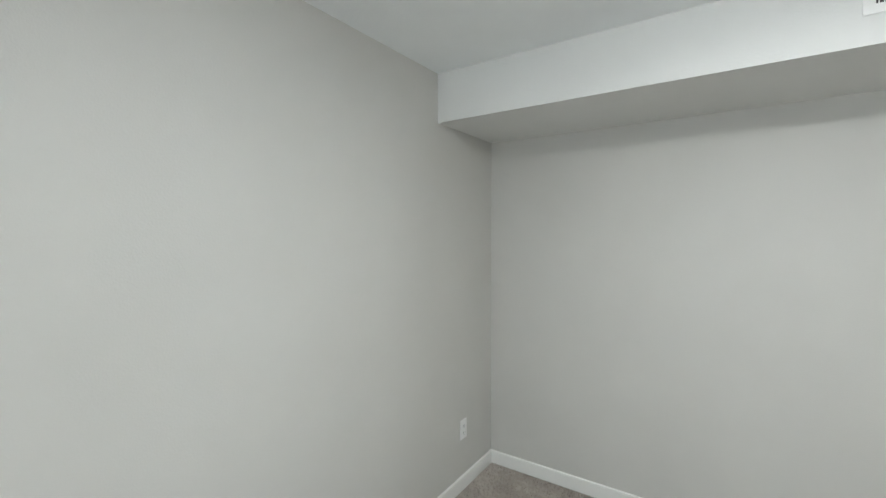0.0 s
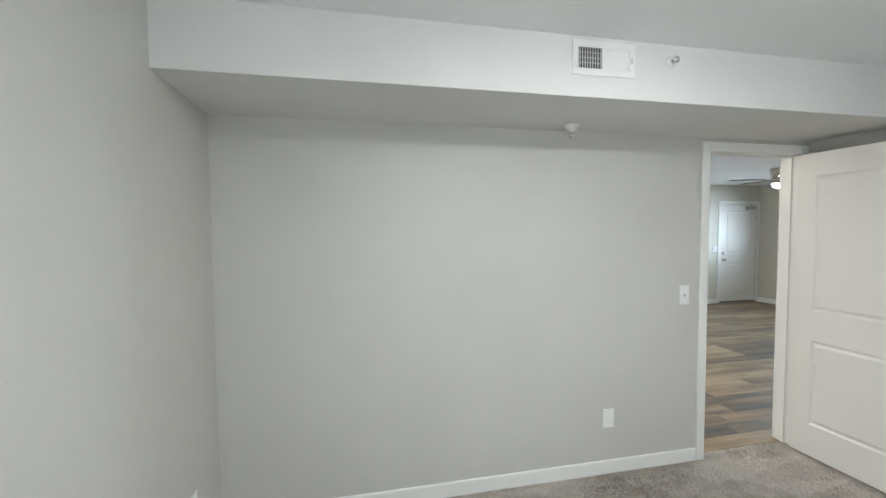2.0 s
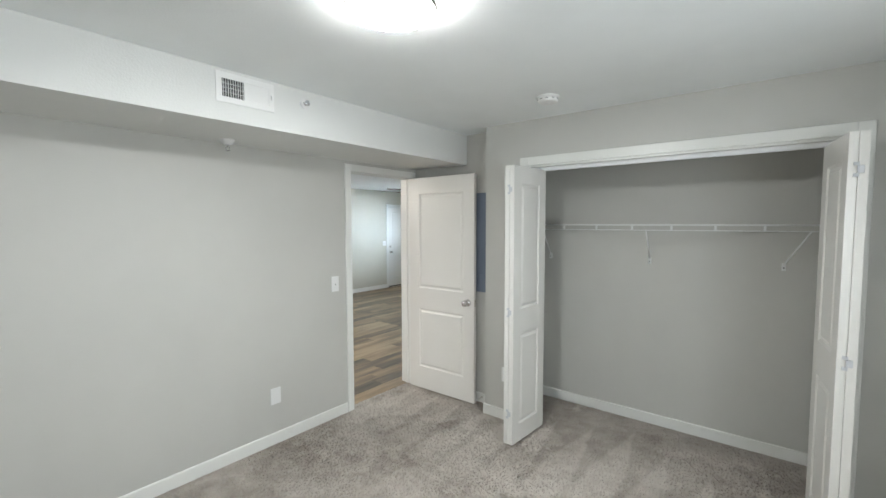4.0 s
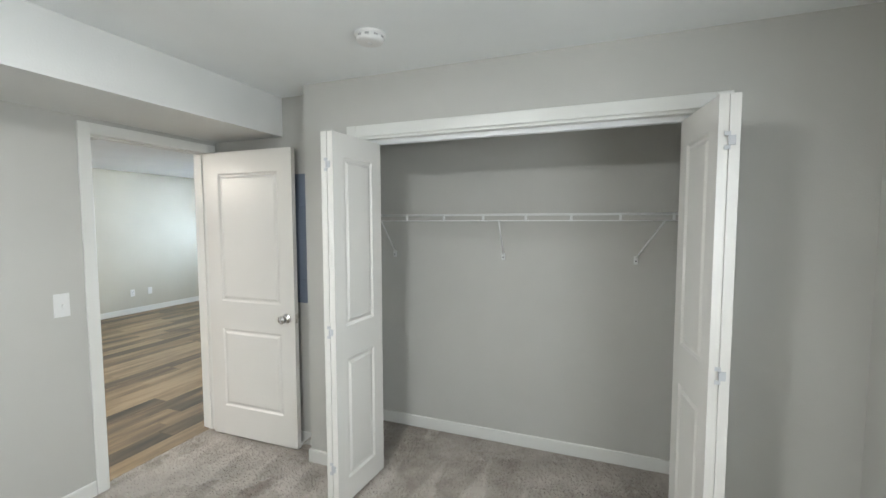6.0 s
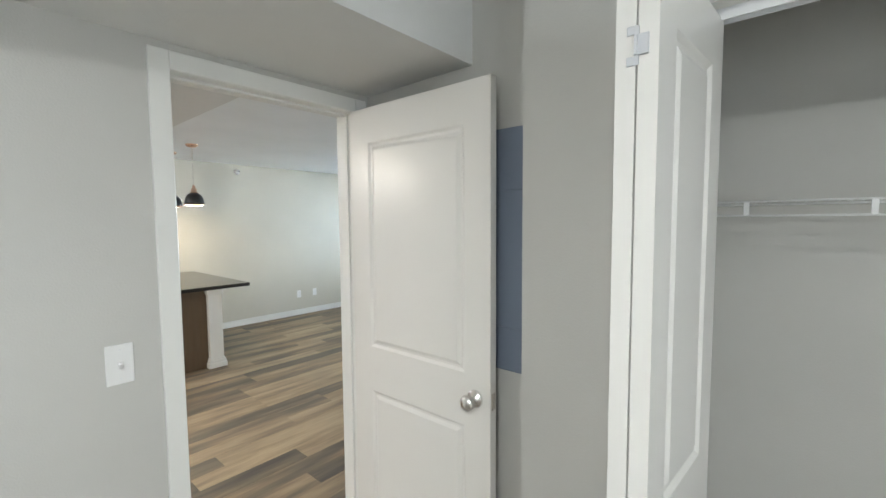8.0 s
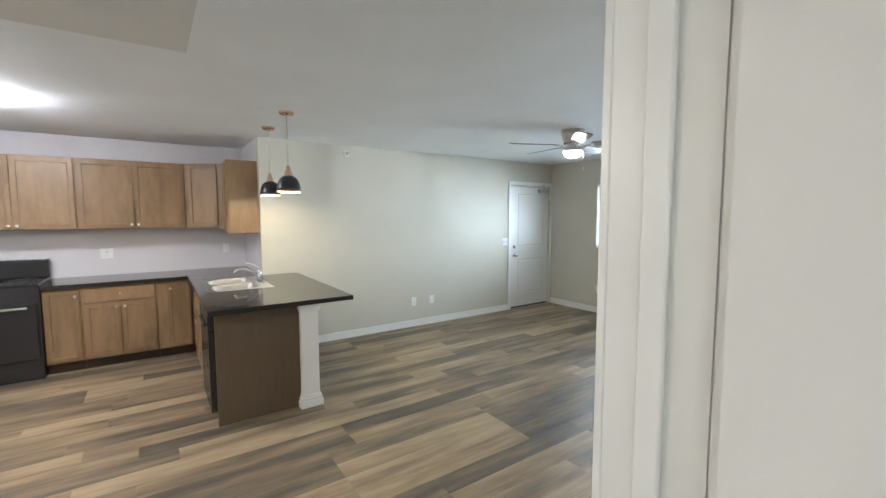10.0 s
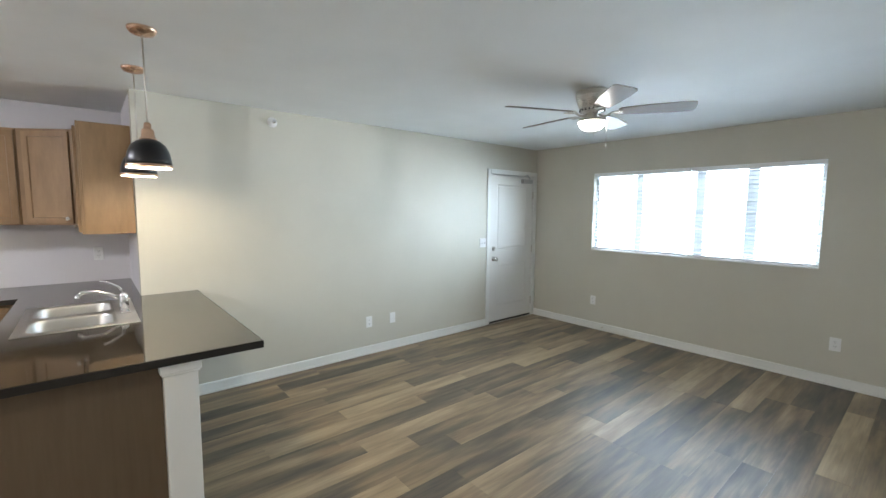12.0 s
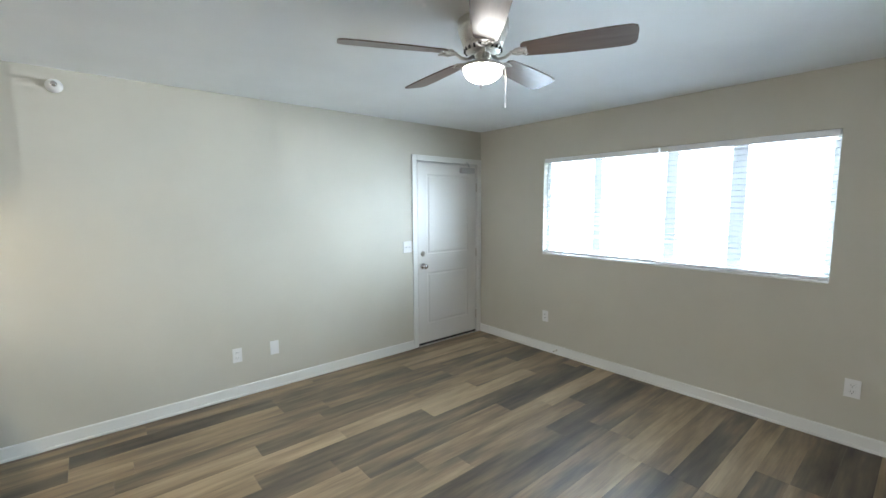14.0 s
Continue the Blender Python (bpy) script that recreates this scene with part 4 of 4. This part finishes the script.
# uppers on the back wall, then the corner and the return wall
UB, UT = 1.405, 2.135
for x0 in (-1.295, -0.345):
    cabinet("upper_cabinet", pose(x0, 5.505, UB), 0.95, 0.32, UT - UB, [(0.015, 0.468, 0.015, UT - UB - 0.02, 0.445, 0.045), (0.482, 0.935, 0.015, UT - UB - 0.02, 0.505, 0.045)],
            "maple shaker upper cabinet with two doors", "upper cabinets")
corner = thing("corner_cabinet", pose(0.605, 5.505, UB), "maple diagonal corner upper cabinet", "cabinet", "upper cabinets")
cb = bmesh.new()
pts = [(0, 0), (0.355, -0.255), (0.661, -0.255), (0.661, 0.32), (0, 0.32)]
lo = [cb.verts.new((x, y, 0)) for x, y in pts]
hi = [cb.verts.new((x, y, UT - UB)) for x, y in pts]
cb.faces.new(lo[::-1]), cb.faces.new(hi)
for k in range(5):
    cb.faces.new((lo[k], lo[(k + 1) % 5], hi[(k + 1) % 5], hi[k]))
bmesh.ops.recalc_face_normals(cb, faces=cb.faces)
part("body", cb, MAPLE, corner)
dd = shaker(0.33, UT - UB - 0.035, 0.018)
dd.transform(pose(0.0295, -0.0446, 0.015, 0, 0, -35.7))
cd = part("cabinet_door", dd, MAPLE, corner)
kb = part("knob", lathe([(0, 0), (0.006, 0), (0.005, 0.010), (0.013, 0.018), (0.0145, 0.023), (0.011, 0.028), (0, 0.029)], 18, (0.280, -0.221, 0.05), Vector((-0.584, -0.812, 0)).to_track_quat("Z", "Y").to_matrix().to_4x4()), NICKEL, cd, "round satin nickel knob")
side = cabinet("upper_cabinet", pose(0.957, 5.180, UB - 0.055, 0, 0, -90), 0.31, 0.309, UT + 0.01 - UB + 0.055, [(0.012, 0.298, 0.015, 0.76, 0.03, 0.05)],
               "maple upper cabinet with a plain end panel", "upper cabinets")

# bases along the back wall
cabinet("base_cabinet", pose(-0.335, 5.225, 0), 0.62, 0.59, CT - 0.037, [(0.02, 0.60, 0.685, 0.825, 0.31, 0.755), (0.02, 0.306, 0.125, 0.665, 0.275, 0.62), (0.314, 0.60, 0.125, 0.665, 0.345, 0.62)],
        "maple base cabinet with a drawer over two doors", "base cabinets", 0.105)
cabinet("base_cabinet", pose(-0.62, 5.225, 0), 0.283, 0.59, CT - 0.037, [(0.015, 0.268, 0.125, 0.825, 0.245, 0.76)], "narrow maple base cabinet with a single door", "base cabinets", 0.105)
cabinet("base_cabinet", pose(0.287, 5.225, 0), 0.32, 0.59, CT - 0.037, [(0.09, 0.30, 0.125, 0.825, 0.12, 0.76)], "maple corner base cabinet with a single door", "base cabinets", 0.105)

# peninsula: sink base and dishwasher face the kitchen side
sinkbase = cabinet("base_cabinet", pose(0.615, 5.20, 0, 0, 0, -90), 1.36, 0.58, 0.70, [(0.42, 0.865, 0.125, 0.60, 0.83, 0.56), (0.875, 1.335, 0.125, 0.60, 0.91, 0.56)],
                   "maple sink base cabinet in the peninsula", "base cabinets", 0.105)
part("apron", slab(0.40, 1.36, 0.0, 0.02, 0.70, CT - 0.037, 0.002), MAPLE, sinkbase)
dish = thing("dishwasher", pose(0.600, 3.83, 0, 0, 0, -90), "glossy black built-in dishwasher at the peninsula's end", "dishwasher")
part("body", slab(0.006, 0.590, 0.03, 0.56, 0.02, CT - 0.04), BLACKP, dish)
dw = part("dishwasher_door", slab(0.004, 0.592, -0.022, 0.03, 0.10, 0.70, 0.004), BLACKP, dish)
part("control_panel", slab(0.004, 0.592, -0.024, 0.03, 0.705, CT - 0.042, 0.004), BLACKP, dish)
part("handle", slab(0.12, 0.47, -0.040, -0.024, 0.72, 0.745, 0.006, 2), BLACKP, dish)
part("kick_plate", slab(0.006, 0.590, 0.035, 0.05, 0.0, 0.09), BLACKP, dish)
pen = thing("peninsula_cladding", pose(0.9, 3.2, 0), "dark brown wooden end panel and painted back of the peninsula", "cabinet panel")
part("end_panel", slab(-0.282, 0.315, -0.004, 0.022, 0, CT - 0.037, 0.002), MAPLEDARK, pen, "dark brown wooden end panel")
part("back_panel", slab(0.296, 0.314, 0.10, LY - 3.2 - 0.016, 0, CT - 0.037, 0.001), WALL, pen, "painted back under the overhang")
post = thing("support_post", pose(1.285, 3.205, 0), "white painted square post with base and cap under the counter", "post")
part("shaft", slab(-0.068, 0.068, -0.058, 0.058, 0.0, CT - 0.037, 0.002), TRIM, post)
part("cap", boxes((-0.083, 0.083, -0.073, 0.073, CT - 0.085, CT - 0.0375), (-0.076, 0.076, -0.066, 0.066, CT - 0.098, CT - 0.085), bev=0.003), TRIM, post)
part("plinth", boxes((-0.092, 0.092, -0.082, 0.082, 0.0, 0.055), (-0.085, 0.085, -0.075, 0.075, 0.055, 0.085), (-0.076, 0.076, -0.066, 0.066, 0.085, 0.105), bev=0.005), TRIM, post)

sink = thing("kitchen_sink", pose(0.945, 4.30, CT), "stainless steel double-bowl drop-in sink", "sink")


def basin(x0, x1, y0, y1):
    """Deep-drawn bowl: rounded-rectangle rings from the flat rim down to the bottom."""
    bm = bmesh.new()
    rings = []
    for inset, r, z in ((0.0, 0.0005, 0.0055), (0.012, 0.075, 0.0055), (0.016, 0.073, 0.003), (0.020, 0.072, -0.006), (0.028, 0.070, -0.08), (0.036, 0.068, -0.125), (0.050, 0.06, -0.148), (0.075, 0.05, -0.158), (0.120, 0.03, -0.162)):
        xa, xb, ya, yb = x0 + inset, x1 - inset, y0 + inset, y1 - inset
        ring = []
        for cx, cy, a0 in ((xb - r, yb - r, 0), (xa + r, yb - r, 90), (xa + r, ya + r, 180), (xb - r, ya + r, 270)):
            for k in range(8):
                a = radians(a0 + 90 * k / 7)
                ring.append(bm.verts.new((cx + r * math.cos(a), cy + r * math.sin(a), z)))
        rings.append(ring)
    for a, b in zip(rings, rings[1:]):
        for k in range(32):
            j = (k + 1) % 32
            f = bm.faces.new((a[k], a[j], b[j], b[k]))
            f.smooth = True
    bm.faces.new(rings[-1])
    return bm


part("rim", boxes((-0.29, 0.25, -0.40, -0.365, 0.0005, 0.006), (-0.29, 0.25, 0.365, 0.40, 0.0005, 0.006), (-0.29, -0.255, -0.365, 0.365, 0.0005, 0.006), (0.145, 0.25, -0.365, 0.365, 0.0005, 0.006), (-0.255, 0.145, -0.018, 0.018, 0.0005, 0.006), bev=0.002), STEEL, sink)
for y0, y1 in ((-0.365, -0.018), (0.018, 0.365)):
    b1 = part("basin", basin(-0.255, 0.145, y0, y1), STEEL, sink)
    part("drain", lathe([(0.044, -0.1615), (0.042, -0.159), (0.034, -0.1605), (0.02, -0.1612), (0, -0.1612)], 24, (-0.055, (y0 + y1) / 2, 0)), CHROME, b1)
faucet = thing("faucet", pose(1.141, 4.30, CT + 0.006), "polished chrome single-lever kitchen faucet", "faucet")
part("base_plate", slab(-0.026, 0.026, -0.12, 0.12, 0.0, 0.010, 0.004, 2), CHROME, faucet)
part("faucet_body", lathe([(0, 0.0), (0.027, 0.0), (0.026, 0.05), (0.024, 0.085), (0.020, 0.10), (0, 0.108)], 26, (0, 0, 0.008)), CHROME, faucet)
part("spout", tube([(0, 0, 0.06), (-0.06, 0, 0.105), (-0.14, 0, 0.135), (-0.20, 0, 0.135), (-0.225, 0, 0.115)], 0.012, 12), CHROME, faucet)
part("lever", tube([(0, 0, 0.108), (-0.02, 0, 0.150), (-0.075, 0, 0.185), (-0.115, 0, 0.195)], 0.008, 10), CHROME, faucet)
part("aerator", lathe([(0, 0), (0.013, 0), (0.013, 0.02), (0, 0.02)], 16, (-0.225, 0, 0.10)), CHROME, faucet)

stove = thing("stove", pose(-1.38, 5.18, 0), "black kitchen range beside the counter", "stove")
part("body", slab(0, 0.755, 0.0, 0.60, 0.0, 0.895, 0.004), BLACKP, stove)
part("cooktop", slab(0.0, 0.755, -0.01, 0.60, 0.8955, 0.912, 0.004), BLACKP, stove)
part("backguard", slab(0.0, 0.755, 0.54, 0.62, 0.9125, 1.10, 0.01, 2), BLACKP, stove)
part("oven_door", slab(0.02, 0.735, -0.03, 0.0, 0.20, 0.74, 0.006), BLACKP, stove)
part("handle", tube([(0.08, -0.06, 0.70), (0.675, -0.06, 0.70)], 0.011, 10), STEEL, stove)
for k in range(4):
    part("burner", lathe([(0.03, 0.912), (0.09, 0.912), (0.092, 0.918), (0.03, 0.919)], 24, (0.19 + 0.375 * (k % 2), 0.15 + 0.27 * (k // 2), 0)), SLOT, stove)

klight = thing("ceiling_light", pose(-0.75, 4.1, H, 180), "lit square flush kitchen ceiling light", "ceiling light")
part("base", slab(-0.12, 0.12, -0.12, 0.12, 0, 0.012), PLASTIC, klight)
KLED = glowing("cool_led_diffuser", (0.88, 0.91, 1.0), 145.0)
part("diffuser", slab(-0.13, 0.13, -0.13, 0.13, 0.0125, 0.085, 0.012, 2), KLED, klight, "glowing cool white diffuser")

hlight = thing("ceiling_light", pose(-1.30, 1.92, SOFF, 180), "lit warm flush-mount hallway ceiling light", "ceiling light")
part("rim", lathe([(0, 0), (0.160, 0), (0.162, 0.004), (0.162, 0.014), (0.156, 0.018), (0.152, 0.014)], 48), NICKEL, hlight)
HLED = glowing("warm_glass_shade", (1.0, 0.93, 0.81), 145.0)
part("diffuser", lathe([(0.152, 0.014), (0.151, 0.045), (0.144, 0.07), (0.11, 0.095), (0.06, 0.11), (0, 0.114)], 48), HLED, hlight, "glowing warm glass shade")

# ---------------------------------------------------------------- floors, piece by piece
rng = random.Random(11)
floor = structure("floor_living", slab(KX0, WX, 0.07, KY, -0.0065, -0.0045), TOE, "brown and grey vinyl plank floor", "floor")
PW, PL = 0.156, 1.22
planks = {}


def plank_mesh(length, width):
    key = (round(length, 2), round(width, 3))
    if key not in planks:
        bm = bmesh.new()
        L, W, e = key[0] / 2 - 0.0001, key[1] / 2 - 0.0001, 0.0004
        lo = [bm.verts.new((x, y, -0.0045)) for x, y in ((-L, -W), (L, -W), (L, W), (-L, W))]
        mid = [bm.verts.new((x, y, -0.0010)) for x, y in ((-L, -W), (L, -W), (L, W), (-L, W))]
        hi = [bm.verts.new((x, y, 0.0)) for x, y in ((-L + e, -W + e), (L - e, -W + e), (L - e, W - e), (-L + e, W - e))]
        bm.faces.new(hi)
        for a, b in ((lo, mid), (mid, hi)):
            for k in range(4):
                bm.faces.new((a[k], a[(k + 1) % 4], b[(k + 1) % 4], b[k]))
        planks[key] = mesh_of("plank", bm, PLANK)
    return planks[key]


y = 0.07
while y < KY - 0.01:
    w = min(PW, KY - y)
    x = KX0 - round(rng.uniform(0.05, 1.15), 1)
    while x < WX - 0.01:
        a, b = max(x, KX0), min(x + PL, WX)
        if b - a > 0.02:
            p = new("plank", plank_mesh(b - a, w))
            p.parent = floor
            p.location = ((a + b) / 2, y + w / 2, rng.uniform(-0.0002, 0.0002))
        x += PL
    y += PW

# carpet: a wavy sheet and a pile of short tufts
cg = bmesh.new()
nx, ny = 150, 130
gv = [[cg.verts.new((XL + (1.33 - XL) * i / nx, YB + (0.068 - YB) * j / ny, 0.003 * noise.noise(Vector((i * 0.35, j * 0.35, 0.5))) - 0.003)) for j in range(ny + 1)] for i in range(nx + 1)]
for i in range(nx):
    for j in range(ny):
        cg.faces.new((gv[i][j], gv[i + 1][j], gv[i + 1][j + 1], gv[i][j + 1])).smooth = True
structure("floor_bedroom", cg, CARPET, "taupe cut-pile bedroom carpet with brushed marks", "carpet")

rs = np.random.RandomState(5)
n = 120000
px = rs.uniform(XL + 0.02, 1.31, n)
py = rs.uniform(YB + 0.02, 0.062, n)
ok = ((px < XC) | ((py > -3.34) & (py < -1.07) & (px > XC)) | ((px < XR - 0.02) & (py > -0.92))) & ((py < -0.02) | ((px > 0.02) & (px < DX1 - 0.03)))
px, py = px[ok], py[ok]
n = len(px)
tilt = np.stack([np.sin(px * 2.1 + 3 * np.sin(py * 1.7)), np.cos(py * 2.6 + 2 * np.sin(px * 2.3))], 1) * 0.006 + rs.normal(0, 0.004, (n, 2))
hgt = rs.uniform(0.007, 0.013, n)
ang = rs.uniform(0, 6.283, n)
verts = np.zeros((n, 4, 3))
for k in range(3):
    verts[:, k, 0] = px + 0.0042 * np.cos(ang + k * 2.094)
    verts[:, k, 1] = py + 0.0042 * np.sin(ang + k * 2.094)
    verts[:, k, 2] = -0.003
verts[:, 3, 0], verts[:, 3, 1], verts[:, 3, 2] = px + tilt[:, 0], py + tilt[:, 1], hgt - 0.003
base = np.arange(n)[:, None] * 4
tri = np.concatenate([base + [0, 1, 3], base + [1, 2, 3], base + [2, 0, 3]], 1).reshape(-1, 3)
pile = bpy.data.meshes.new("carpet_pile")
pile.from_pydata(verts.reshape(-1, 3).tolist(), [], tri.tolist())
pile.materials.append(CARPET)
tagged(new("carpet_pile", pile), "short taupe carpet tufts", "carpet", "", "stuff")
